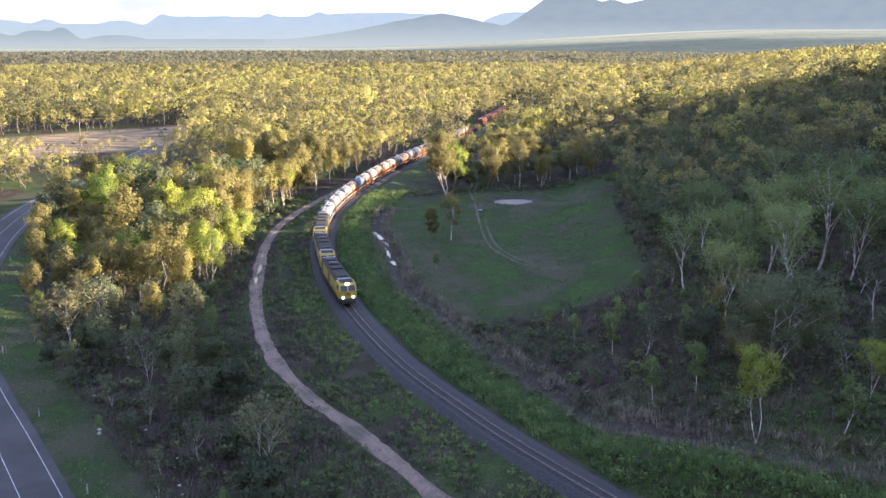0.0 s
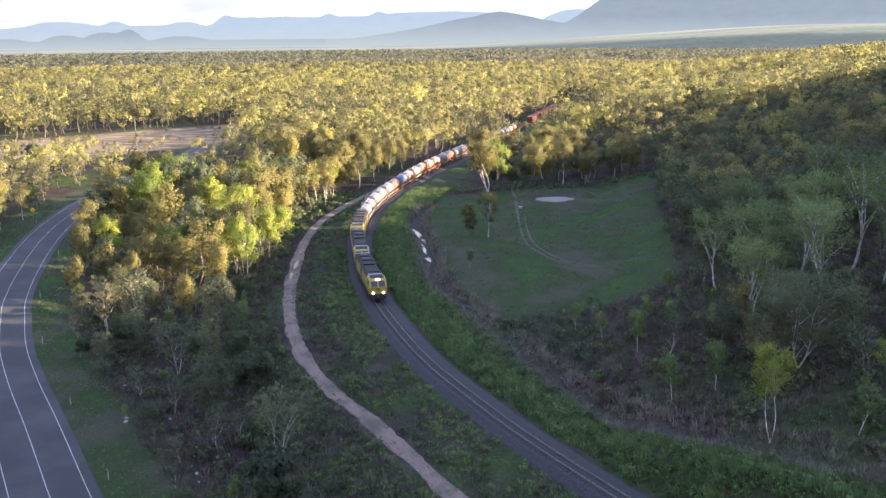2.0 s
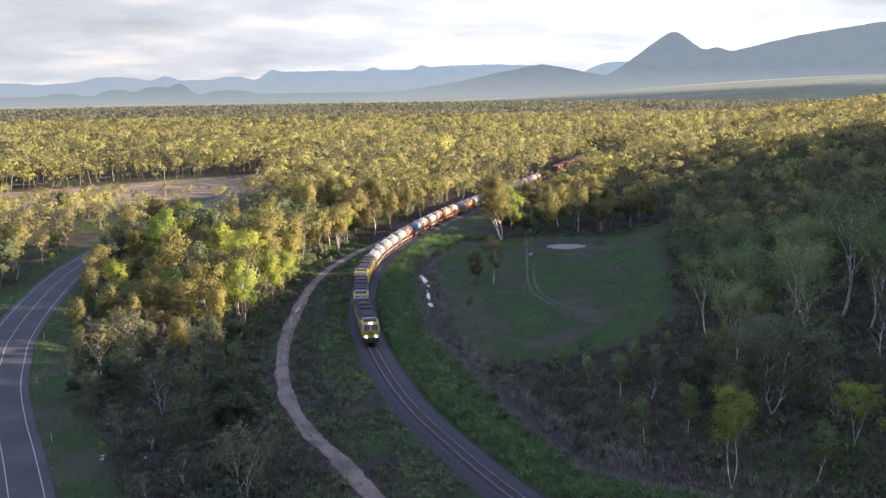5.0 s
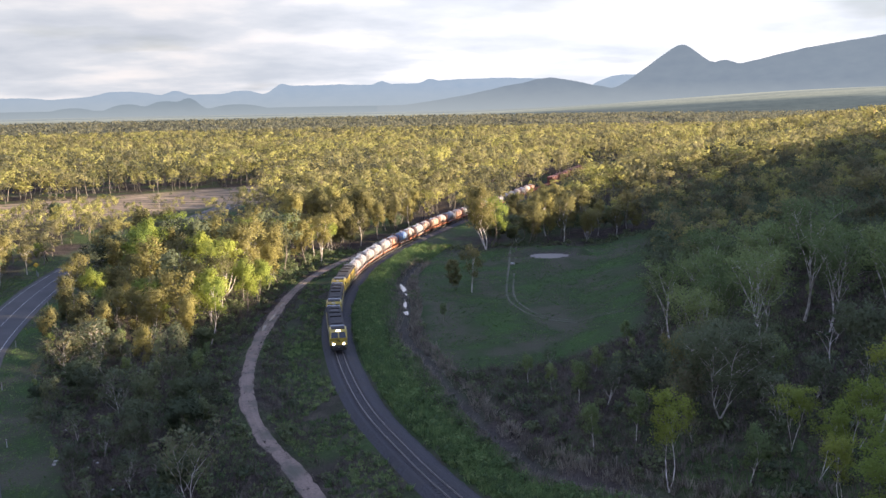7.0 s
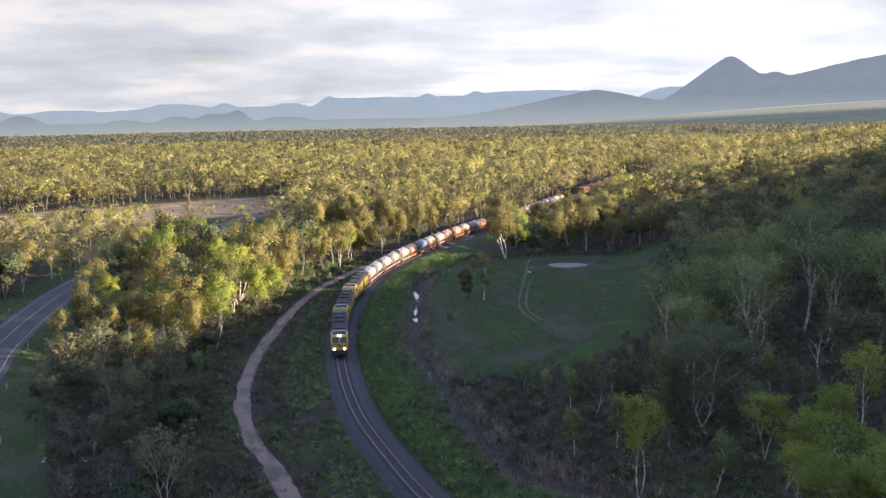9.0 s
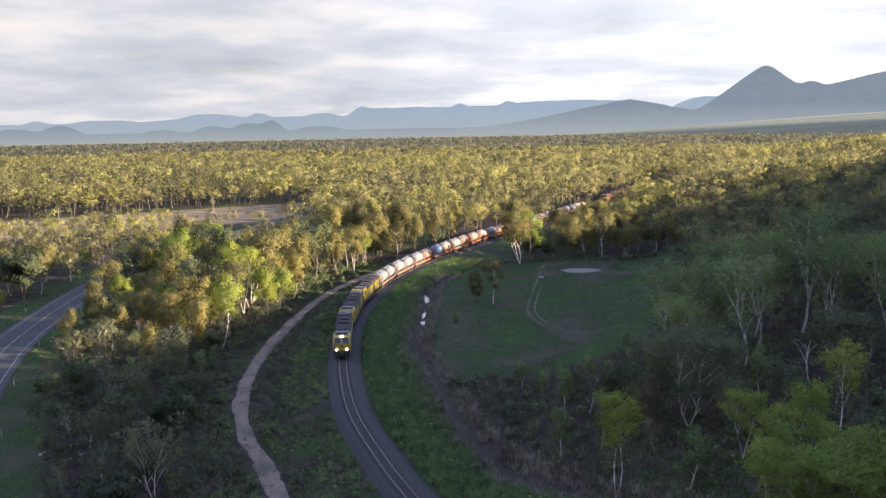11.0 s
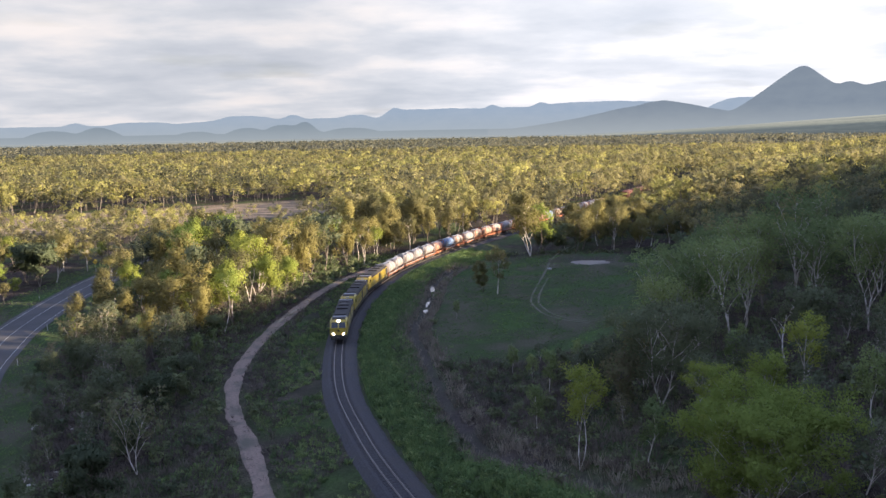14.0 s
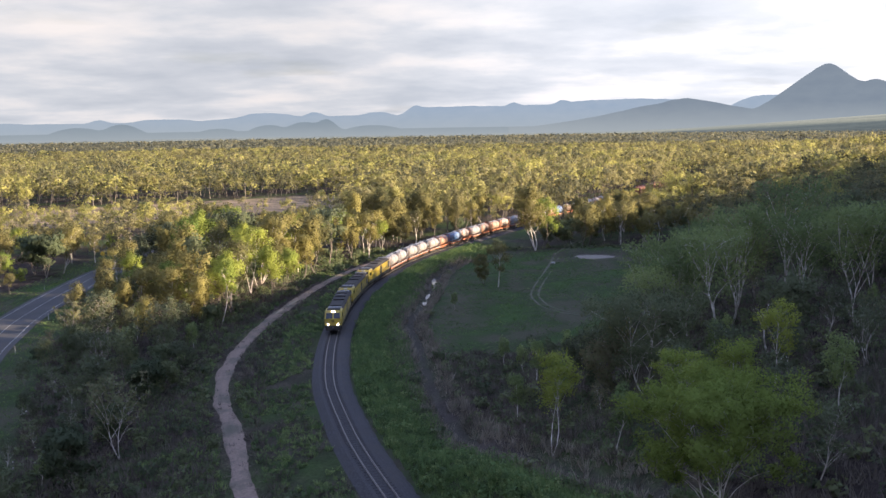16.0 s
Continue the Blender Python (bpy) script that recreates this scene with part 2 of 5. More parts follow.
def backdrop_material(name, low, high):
    """Far ranges that glow; the haze of kilometres of air is put into their colour."""
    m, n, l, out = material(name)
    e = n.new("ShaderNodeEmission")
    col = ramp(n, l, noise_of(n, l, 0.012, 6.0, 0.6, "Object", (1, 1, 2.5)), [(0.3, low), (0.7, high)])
    # haze painted paler towards the foot
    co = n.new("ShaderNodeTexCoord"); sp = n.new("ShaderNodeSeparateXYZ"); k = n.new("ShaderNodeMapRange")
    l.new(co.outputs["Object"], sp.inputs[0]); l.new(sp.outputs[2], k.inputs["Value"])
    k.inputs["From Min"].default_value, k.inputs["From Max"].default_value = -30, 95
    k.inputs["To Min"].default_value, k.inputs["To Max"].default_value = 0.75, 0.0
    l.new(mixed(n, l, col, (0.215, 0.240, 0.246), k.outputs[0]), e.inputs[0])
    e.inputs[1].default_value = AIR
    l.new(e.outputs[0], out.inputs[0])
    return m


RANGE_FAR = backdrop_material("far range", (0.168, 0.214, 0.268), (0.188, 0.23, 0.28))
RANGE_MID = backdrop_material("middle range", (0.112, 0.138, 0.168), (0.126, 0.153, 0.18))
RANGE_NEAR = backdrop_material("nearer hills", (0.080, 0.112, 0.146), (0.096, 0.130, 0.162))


# ---- the lie of the land ----
def spline(points, step=1.0):
    """A smooth line through the points, sampled evenly."""
    p = [Vector(q) for q in points]
    p = [p[0] * 2 - p[1], *p, p[-1] * 2 - p[-2]]
    fine = []
    for a, b, c, d in zip(p, p[1:], p[2:], p[3:]):
        for k in range(24):
            u = k / 24
            fine.append(0.5 * ((2 * b) + (c - a) * u + (2 * a - 5 * b + 4 * c - d) * u * u + (3 * b - a - 3 * c + d) * u ** 3))
    fine = np.array([[*q] for q in fine] + [[*p[-2]]])
    run = np.r_[0, np.cumsum(np.linalg.norm(np.diff(fine, axis=0), axis=1))]
    s = np.arange(0, run[-1], step)
    return np.stack([np.interp(s, run, fine[:, k]) for k in range(2)], 1)


RAIL_LINE = spline([(27, 36), (19.3, 57), (11.8, 76.5), (7.6, 88), (4.5, 98), (0.3, 114.3), (-2.3, 132), (-3.8, 151), (-3.9, 168), (-2.6, 188), (0.3, 205),
                    (4.2, 221), (12, 243), (25.5, 274), (39, 300), (66, 349), (98, 411), (124, 463), (150, 515), (200, 615), (290, 795)])
DIRT_LINE = spline([(6, 58), (0.4, 72), (-4.0, 83), (-8.6, 97), (-14.2, 113), (-17.1, 130), (-17.7, 148), (-16.2, 172), (-12.3, 200), (-6, 222), (1.5, 239), (11, 258), (24, 284)])
ROAD_LINE = spline([(-28, 46), (-36, 72), (-42.6, 90), (-48, 104.5), (-53.4, 118.5), (-58.2, 132.5), (-61.7, 146), (-64.4, 158), (-67.2, 179), (-69.3, 205),
                    (-69.4, 226), (-67.5, 250), (-62, 280), (-54, 320), (-44, 370)])
DITCH_LINE = spline([(33, 56), (25.4, 74), (20.2, 88), (17.2, 100), (14.2, 114), (11.2, 137), (8.6, 156), (10.8, 182), (12.4, 207), (18, 226)])
TRACK_LINE = spline([(52, 262), (46.5, 246), (41, 221), (33.5, 186), (33.2, 171), (37, 162.5), (49, 154)])
POND = (51.3, 223.5, 5.6, 4.0)


def away(line, x, y):
    """The distance of places from a line, and how far they lie to its right."""
    x, y = np.atleast_1d(np.asarray(x, float)), np.atleast_1d(np.asarray(y, float))
    best, side = np.full(x.shape, 1e9), np.zeros(x.shape)
    t = np.gradient(line, axis=0)
    t /= np.linalg.norm(t, axis=1)[:, None]
    for (px, py), (tx, ty) in zip(line[::2], t[::2]):
        dx, dy = x - px, y - py
        d = np.hypot(dx, dy)
        near = d < best
        best = np.where(near, d, best)
        side = np.where(near, dx * ty - dy * tx, side)
    return best, side


def smooth(a, b, v):
    u = np.clip((v - a) / (b - a), 0, 1)
    return u * u * (3 - 2 * u)


def hill(x, y):
    """The spur on the sunny side, which shades the bend."""
    top = np.clip(0.193 * (486 - y), 0, 96)
    foot = 20.9 + 0.356 * (y - 103.2)
    u = np.clip((x - foot) / np.maximum(60, 330 - foot), 0, 1.0)
    rise = top * u ** 0.88
    swell = 27 * np.exp(-((x - 480) / 200) ** 2 - ((y - 570) / 190) ** 2)
    return rise * (1 - 0.6 * smooth(480, 900, x)) + swell


def rough(x, y, size, seed):
    """Soft, seeded unevenness."""
    r = np.random.RandomState(seed)
    z = np.zeros(np.shape(x))
    for k in range(7):
        a, f, ph = r.rand() * 6.283, (0.6 + 1.5 * r.rand()) * 6.283 / size, r.rand() * 6.283
        z = z + np.sin((x * math.cos(a) + y * math.sin(a)) * f + ph)
    return z / 7


def land(x, y):
    """The height of the ground."""
    x, y = np.atleast_1d(np.asarray(x, float)), np.atleast_1d(np.asarray(y, float))
    z = hill(x, y) + 0.35 * rough(x, y, 30, 3) + 0.12 * rough(x, y, 7, 4)
    far = np.hypot(x, y)
    z = z + 5.0 * smooth(700, 2500, far) * rough(x, y, 1500, 5) - 40 * np.clip((far - 1640) / 2900, 0, 1.2)
    near = (y < 800) & (x > -200) & (x < 400)
    rail, rs = away(RAIL_LINE, x[near], y[near])
    road, _ = away(ROAD_LINE, x[near], y[near])
    dirt, _ = away(DIRT_LINE, x[near], y[near])
    ditch, _ = away(DITCH_LINE, x[near], y[near])
    zn = z[near] + 1.5 * np.exp(-((x[near] - 52) / 17) ** 2 - ((y[near] - 225) / 15) ** 2)
    for d, a, b, h in ((rail, 3.2, 7.0, 0.12), (road, 5.0, 9.0, 0.25), (dirt, 1.8, 3.6, 0.0)):
        k = 1 - smooth(a, b, d)
        zn = zn * (1 - k) + h * k
    zn = zn + 0.8 * np.exp(-((rs - 6.0) / 2.2) ** 2) * (rail < 11) * (rs > 0)      # the grassy bank beside the line
    zn = zn - 0.9 * (1 - smooth(0.5, 2.4, ditch))
    px, py, pa, pb = POND
    q = np.hypot((x[near] - px) / pa, (y[near] - py) / pb)
    zn = zn - 0.8 * (1 - smooth(0.75, 1.1, q)) + 1.3 * np.exp(-((q - 1.5) / 0.28) ** 2) * (y[near] > py)
    z[near] = zn
    return z


def mesh_of(name, verts, faces, mat, tint=None, smooth_faces=False, normals=None):
    """A mesh from arrays of places and of faces with equally many corners."""
    verts, faces = np.asarray(verts, np.float32).reshape(-1, 3), np.asarray(faces, np.int32)
    me = bpy.data.meshes.new(name)
    k = faces.shape[1]
    me.vertices.add(len(verts)); me.loops.add(faces.size); me.polygons.add(len(faces))
    me.vertices.foreach_set("co", verts.ravel())
    me.loops.foreach_set("vertex_index", faces.ravel())
    me.polygons.foreach_set("loop_start", np.arange(0, faces.size, k, dtype=np.int32))
    me.polygons.foreach_set("use_smooth", np.full(len(faces), smooth_faces))
    me.update(calc_edges=True)
    me.materials.append(mat)
    if normals is not None:
        me.polygons.foreach_set("use_smooth", np.full(len(faces), True))
        me.normals_split_custom_set_from_vertices(np.asarray(normals, np.float32).reshape(-1, 3))
    if tint is not None:
        me.attributes.new("tint", "FLOAT", "POINT").data.foreach_set("value", np.asarray(tint, np.float32))
    return me


def graded(stops):
    """Coordinates with a step that changes from stretch to stretch."""
    out = [stops[0][0]]
    for (a, step), (b, _) in zip(stops, stops[1:]):
        n = max(1, round((b - a) / step))
        out += [a + (b - a) * (k + 1) / n for k in range(n)]
    return np.array(out)


def in_field(x, y):
    """The pale cleared field beyond the road."""
    u = smooth(-190, -165, x) * (1 - smooth(-40, -26, x)) * smooth(388, 396, y - 0.55 * x) * (1 - smooth(468, 480, y - 0.55 * x))
    return u


def in_paddock(x, y):
    left = 10.5 + 0.10 * np.clip(y - 175, 0, 60)
    right = 20.9 + 0.356 * (y - 103.2) + 17
    return smooth(left, left + 3, x) * (1 - smooth(right - 8, right, x)) * smooth(128, 137, y - 0.12 * (x - 12)) * (1 - smooth(236, 246, y))


def far_clear(x, y):
    """Clearings, a highway and pale paddocks far out on the plain."""
    a = (np.abs(y - 1900 - 0.10 * x) < 42) & (x > -330) & (x < 90)
    b = np.hypot((x - 455) / 30, (y - 1230) / 90) < 1
    c = np.hypot((x - 240) / 14, (y - 1270) / 110) < 1
    d = np.hypot((x - 355) / 22, (y - 1060) / 60) < 1
    return a | b | c | d


gx = graded([(-4600, 300), (-1600, 100), (-500, 25), (-160, 6), (-85, 2.2), (-24, 1.3), (60, 3), (120, 8), (400, 30), (900, 100), (1700, 300), (4600, 0)])
gy = graded([(-900, 90), (-100, 20), (30, 1.6), (240, 3), (330, 8), (520, 20), (1000, 50), (2000, 150), (4650, 0)])
GX, GY = np.meshgrid(gx, gy)
flat_x, flat_y = GX.ravel(), GY.ravel()
GZ = land(flat_x, flat_y)
nx, ny = len(gx), len(gy)
ij = np.arange(nx * ny).reshape(ny, nx)
quads = np.stack([ij[:-1, :-1], ij[:-1, 1:], ij[1:, 1:], ij[1:, :-1]], -1).reshape(-1, 4)


def ground_material():
    m, n, l, out = material("ground")

    def mask(name):
        a = n.new("ShaderNodeAttribute")
        a.attribute_name = name
        return a.outputs["Fac"]
    big, mid, fine = noise_of(n, l, 0.045, 5.0), noise_of(n, l, 0.35, 6.0), noise_of(n, l, 2.6, 6.0, 0.65)
    grain = ramp(n, l, fine, [(0.34, (0.45, 0.45, 0.45)), (0.66, (1.55, 1.5, 1.45))])
    scrub = ramp(n, l, mid, [(0.30, (0.015, 0.012, 0.011)), (0.50, (0.031, 0.025, 0.022)), (0.70, (0.064, 0.052, 0.043))])
    green = ramp(n, l, mid, [(0.30, (0.020, 0.036, 0.012)), (0.70, (0.046, 0.066, 0.022))])
    k = n.new("ShaderNodeMapRange")
    k.inputs["From Min"].default_value, k.inputs["From Max"].default_value = 0.46, 0.62
    l.new(big, k.inputs["Value"])
    col = mixed(n, l, mixed(n, l, scrub, green, k.outputs[0]), grain, 1.0, "MULTIPLY")
    lush = ramp(n, l, fine, [(0.30, (0.014, 0.032, 0.011)), (0.55, (0.028, 0.054, 0.017)), (0.75, (0.050, 0.078, 0.026))])
    lush = mixed(n, l, lush, ramp(n, l, noise_of(n, l, 0.09, 6.0, 0.6), [(0.40, (0.062, 0.054, 0.040)), (0.52, (0.030, 0.042, 0.018)), (0.64, (0.036, 0.068, 0.018))]), 0.75)
    col = mixed(n, l, col, lush, mask("lush"))
    pale = ramp(n, l, noise_of(n, l, 0.30, 5.0, 0.55, "Object", (0.25, 1.4, 1)), [(0.36, (0.06, 0.05, 0.034)), (0.50, (0.17, 0.132, 0.088)), (0.68, (0.31, 0.24, 0.165))])
    col = mixed(n, l, col, pale, mask("bare"))
    mud = ramp(n, l, fine, [(0.3, (0.030, 0.026, 0.024)), (0.7, (0.085, 0.074, 0.063))])
    col = mixed(n, l, col, mud, mask("mud"))
    b = n.new("ShaderNodeBsdfPrincipled")
    l.new(col, b.inputs["Base Color"])
    b.inputs["Roughness"].default_value = 0.95
    b.inputs["Specular IOR Level"].default_value = 0.1
    l.new(bumped(n, l, fine, 0.7, 0.25), b.inputs["Normal"])
    l.new(b.outputs[0], out.inputs[0])
    return m


ground_mesh = mesh_of("ground", np.stack([flat_x, flat_y, GZ], 1), quads, ground_material(), None, True)
near_rail, rail_side = away(RAIL_LINE, flat_x, flat_y)
near_road, road_side = away(ROAD_LINE, flat_x, flat_y)
near_ditch, _ = away(DITCH_LINE, flat_x, flat_y)
lush_mask = np.maximum(in_paddock(flat_x, flat_y), (rail_side > 2.5) * (1 - smooth(9, 11, near_rail)) * 0.9)
lush_mask = np.maximum(lush_mask, 0.95 * (1 - smooth(9.5, 13.5, near_road)))
lush_mask = np.maximum(lush_mask, 0.32 * (rail_side < 0) * (1 - smooth(9, 13, near_rail)))
bare_mask = np.maximum(in_field(flat_x, flat_y), far_clear(flat_x, flat_y).astype(float))
mud_mask = np.maximum(0.85 - 0.85 * smooth(0.7, 1.9, near_ditch), 1 - smooth(0.9, 1.35, np.hypot((flat_x - POND[0]) / POND[2], (flat_y - POND[1]) / POND[3])))
for key, values in (("lush", lush_mask), ("bare", bare_mask), ("mud", mud_mask)):
    ground_mesh.attributes.new(key, "FLOAT", "POINT").data.foreach_set("value", values.astype(np.float32))
ground = tagged(new("ground", ground_mesh), "dark scrubby ground with green and dry grass, rising to a spur", "ground", kind="structure")


def ribbon(line, profile, follow=None, close=False, start=0, end=None):
    """Sweeps a cross-section, as (offset to the right, height), along a line on the ground."""
    line = line[start:end]
    t = np.gradient(line, axis=0)
    t /= np.linalg.norm(t, axis=1)[:, None]
    r = np.stack([t[:, 1], -t[:, 0]], 1)
    prof = np.array(profile, float)
    m, k = len(line), len(prof)
    base = np.zeros(m) if follow is None else follow(line[:, 0], line[:, 1])
    v = np.zeros((m, k, 3))
    v[:, :, :2] = line[:, None, :] + r[:, None, :] * prof[None, :, :1]
    v[:, :, 2] = base[:, None] + prof[None, :, 1]
    idx = np.arange(m * k).reshape(m, k)
    cols = range(k) if close else range(k - 1)
    f = [np.stack([idx[:-1, c], idx[1:, c], idx[1:, (c + 1) % k], idx[:-1, (c + 1) % k]], -1) for c in cols]
    f = np.concatenate(f)
    return v.reshape(-1, 3), f[:, ::-1]


def strip(name, line, profile, mat, label="", category="", kind="structure", follow=None, close=False, start=0, end=None, smooth_faces=False):
    v, f = ribbon(line, profile, follow, close, start, end)
    return tagged(new(name, mesh_of(name, v, f, mat, None, smooth_faces)), label, category, kind=kind)


# road, its lines, the dirt track
strip("road", ROAD_LINE, [(-4.6, -0.1), (-4.4, 0.30), (0, 0.38), (4.4, 0.30), (4.6, -0.1)], ASPHALT, "grey two-lane asphalt road in a long bend", "road")
for off, w in ((-3.4, 0.042), (3.4, 0.042), (0.0, 0.042)):
    h = 0.38 - 0.018 * abs(off)
    strip("road_line", ROAD_LINE, [(off - w, h + 0.006), (off + w, h + 0.006)], PAINT_LINE, "worn white painted road line", "road line")
dirt_profile = [(-1.35, -0.20), (-1.0, 0.035), (-0.85, 0.07), (-0.5, 0.02), (0, 0.10), (0.5, 0.02), (0.85, 0.07), (1.0, 0.035), (1.35, -0.20)]
dirt_v, dirt_f = ribbon(DIRT_LINE, dirt_profile, lambda x, y: np.maximum(land(x, y), 0.0))
dirt_v = dirt_v.reshape(len(DIRT_LINE), len(dirt_profile), 3)
dirt_way = np.gradient(DIRT_LINE, axis=0)
dirt_run = np.arange(len(DIRT_LINE)) * 1.0
for c, sign in ((0, -1), (1, -1), (7, 1), (8, 1)):          # worn, uneven edges
    slip = 0.34 * rough(dirt_run, 0 * dirt_run, 4.5, 12 + sign) + 0.42 * rough(dirt_run, 0 * dirt_run, 15, 15 + sign)
    dirt_v[:, c, 0] += dirt_way[:, 1] * slip
    dirt_v[:, c, 1] -= dirt_way[:, 0] * slip
tagged(new("dirt_road", mesh_of("dirt_road", dirt_v.reshape(-1, 3), dirt_f, DIRT)), "pale brown dirt road with wheel ruts and ragged edges", "dirt road", kind="structure")
for off in (-0.75, 0.75):
    strip("wheel_track", TRACK_LINE, [(off - 0.38, -0.12), (off - 0.17, 0.05), (off + 0.17, 0.05), (off + 0.38, -0.12)], RUT, "worn wheel track through the paddock", "wheel track", follow=land)

# the railway
RAIL_TOP = 0.86
strip("ballast", RAIL_LINE, [(-2.9, -0.15), (-1.5, 0.60), (-0.5, 0.66), (0.5, 0.66), (1.7, 0.60), (2.6, 0.30), (3.6, 0.16), (4.2, -0.2)], BALLAST, "dark grey crushed-stone railway ballast", "ballast")
for side in (-1, 1):
    c = side * 0.567
    rail_profile = [(c - 0.07, 0.70), (c + 0.07, 0.70), (c + 0.07, 0.72), (c + 0.012, 0.74), (c + 0.012, 0.81), (c + 0.036, 0.825), (c + 0.036, 0.86), (c - 0.036, 0.86),
                    (c - 0.036, 0.825), (c - 0.012, 0.81), (c - 0.012, 0.74), (c - 0.07, 0.72)]
    strip("rail", RAIL_LINE, rail_profile, RAIL_STEEL, "worn steel railway rail", "rail", close=True)


def box_arrays(sx, sy, sz):
    v = np.array([(x, y, z) for x in (-sx / 2, sx / 2) for y in (-sy / 2, sy / 2) for z in (0, sz)])
    f = np.array([(0, 1, 3, 2), (4, 6, 7, 5), (0, 4, 5, 1), (2, 3, 7, 6), (1, 5, 7, 3), (0, 2, 6, 4)])
    return v, f


def scattered(v, f, places, turns, scales, tints, normals=None):
    """Many copies of one small shape as arrays."""
    places, turns, scales = np.asarray(places, float), np.asarray(turns, float), np.asarray(scales, float)
    if scales.ndim == 1:
        scales = np.stack([scales] * 3, 1)
    c, s = np.cos(turns)[:, None], np.sin(turns)[:, None]
    x, y, z = (v[None, :, k] * scales[:, None, k] for k in range(3))
    out = np.stack([x * c - y * s, x * s + y * c, z], -1) + places[:, None, :]
    faces = f[None] + (np.arange(len(places)) * len(v))[:, None, None]
    done = out.reshape(-1, 3), faces.reshape(-1, f.shape[1]), np.repeat(np.asarray(tints, float), len(v))
    if normals is None:
        return done
    nx_, ny_, nz_ = (normals[None, :, k] + 0 * c for k in range(3))
    return (*done, np.stack([nx_ * c - ny_ * s, nx_ * s + ny_ * c, nz_], -1).reshape(-1, 3))


tan_rail = np.gradient(RAIL_LINE, axis=0)
steps = np.arange(0, len(RAIL_LINE) * 0.62, 0.685)
tie_xy = np.stack([np.interp(steps, np.arange(len(RAIL_LINE)), RAIL_LINE[:, k]) for k in range(2)], 1)
tie_t = np.stack([np.interp(steps, np.arange(len(RAIL_LINE)), tan_rail[:, k]) for k in range(2)], 1)
sv, sf = box_arrays(2.15, 0.24, 0.13)
v, f, _ = scattered(sv, sf, np.c_[tie_xy, np.full(len(tie_xy), 0.555)], np.arctan2(tie_t[:, 1], tie_t[:, 0]) - math.pi / 2, np.ones(len(tie_xy)), np.zeros(len(tie_xy)))
tagged(new("sleeper", mesh_of("sleeper", v, f, SLEEPER)), "stained concrete railway sleepers sunk in the ballast", "sleepers", kind="stuff")

# pond and puddles


def pool(name, x, y, a, b, z, turn, label, category):
    bm = bmesh.new()
    r = random.Random(int(x * 10 + y))
    ring = []
    for k in range(40):
        u = k / 40 * 2 * math.pi
        w = 1 + 0.10 * math.sin(3 * u + r.random()) + 0.07 * math.sin(7 * u) + 0.06 * (r.random() - 0.5)
        ring.append(bm.verts.new((a * w * math.cos(u), b * w * math.sin(u), 0)))
    bm.faces.new(ring)
    me = bpy.data.meshes.new(name)
    bm.to_mesh(me); bm.free()
    me.materials.append(WATER)
    ob = tagged(new(name, me), label, category, kind="structure")
    ob.matrix_world = pose(x, y, z, 0, 0, turn)
    return ob


pool("pond", POND[0], POND[1], POND[2], POND[3] * 0.9, 1.10, 4, "muddy farm pond, paled in colour for the sky's reflection", "pond")
for x, y, a, b, turn in ((11.6, 196, 0.55, 8.0, 4), (10.6, 184, 0.45, 4.5, -2), (10.2, 176, 0.5, 2.5, 3)):
    pool("water", x, y, a, b, float(land(x, y)[0]) + 0.14, turn, "narrow strip of standing water in the ditch", "puddle")
for x, y, a, b, turn in ((-17.0, 165, 0.30, 2.4, 4), (-15.9, 173, 0.34, 3.2, 8), (-14.6, 183.5, 0.42, 1.6, 10), (-11.5, 203, 0.32, 2.2, 18)):
    pool("water", x, y, a, b, max(0, float(land(x, y)[0])) + 0.17, -turn, "long shallow puddle on the dirt road", "puddle")


# ---- far ranges ----
def range_of(name, humps, floor_deg, radius, depth, mat, az0, az1, seed, label):
    """Ridges standing on the plain's edge: each hump as bearing, height above the eye's level and half-width, all in degrees."""
    az = np.arange(az0, az1, 0.12)
    e = np.full(az.shape, floor_deg)
    for a, h, w, p in humps:
        e = np.maximum(e, floor_deg + (h - floor_deg) * np.exp(-(np.abs(az - a) / w) ** p))
    e = np.convolve(np.pad(e, 2, mode="edge"), np.ones(5) / 5, mode="valid")
    crest = 41 + np.tan(np.radians(e)) * radius
    crest = crest + (np.clip(crest, 0, 80) / 80) * (3.0 * rough(az, az * 0, 5.0, seed) + 3.5 * rough(az, az * 0, 2.2, seed + 4) + 2.2 * rough(az, az * 0, 0.7, seed + 1))
    rows = np.array([(-1.0, -0.02), (-0.7, 0.22), (-0.42, 0.50), (-0.18, 0.82), (0.0, 1.0), (0.5, 0.5), (1.0, -0.02)])
    a = np.radians(az)[:, None]
    rr = radius + depth * rows[None, :, 0] + 25 * rough(az * 40, az * 0, 60, seed + 2)[:, None] * (1 - np.abs(rows[None, :, 0]))
    v = np.stack([np.sin(a) * rr, np.cos(a) * rr, (np.maximum(crest[:, None], 2) + 45) * rows[None, :, 1] - 45], -1)
    m, k = v.shape[:2]
    idx = np.arange(m * k).reshape(m, k)
    f = np.stack([idx[:-1, :-1], idx[1:, :-1], idx[1:, 1:], idx[:-1, 1:]], -1).reshape(-1, 4)
    tagged(new(name, mesh_of(name, v.reshape(-1, 3), f, mat, None, True)), label, "mountains", kind="structure")


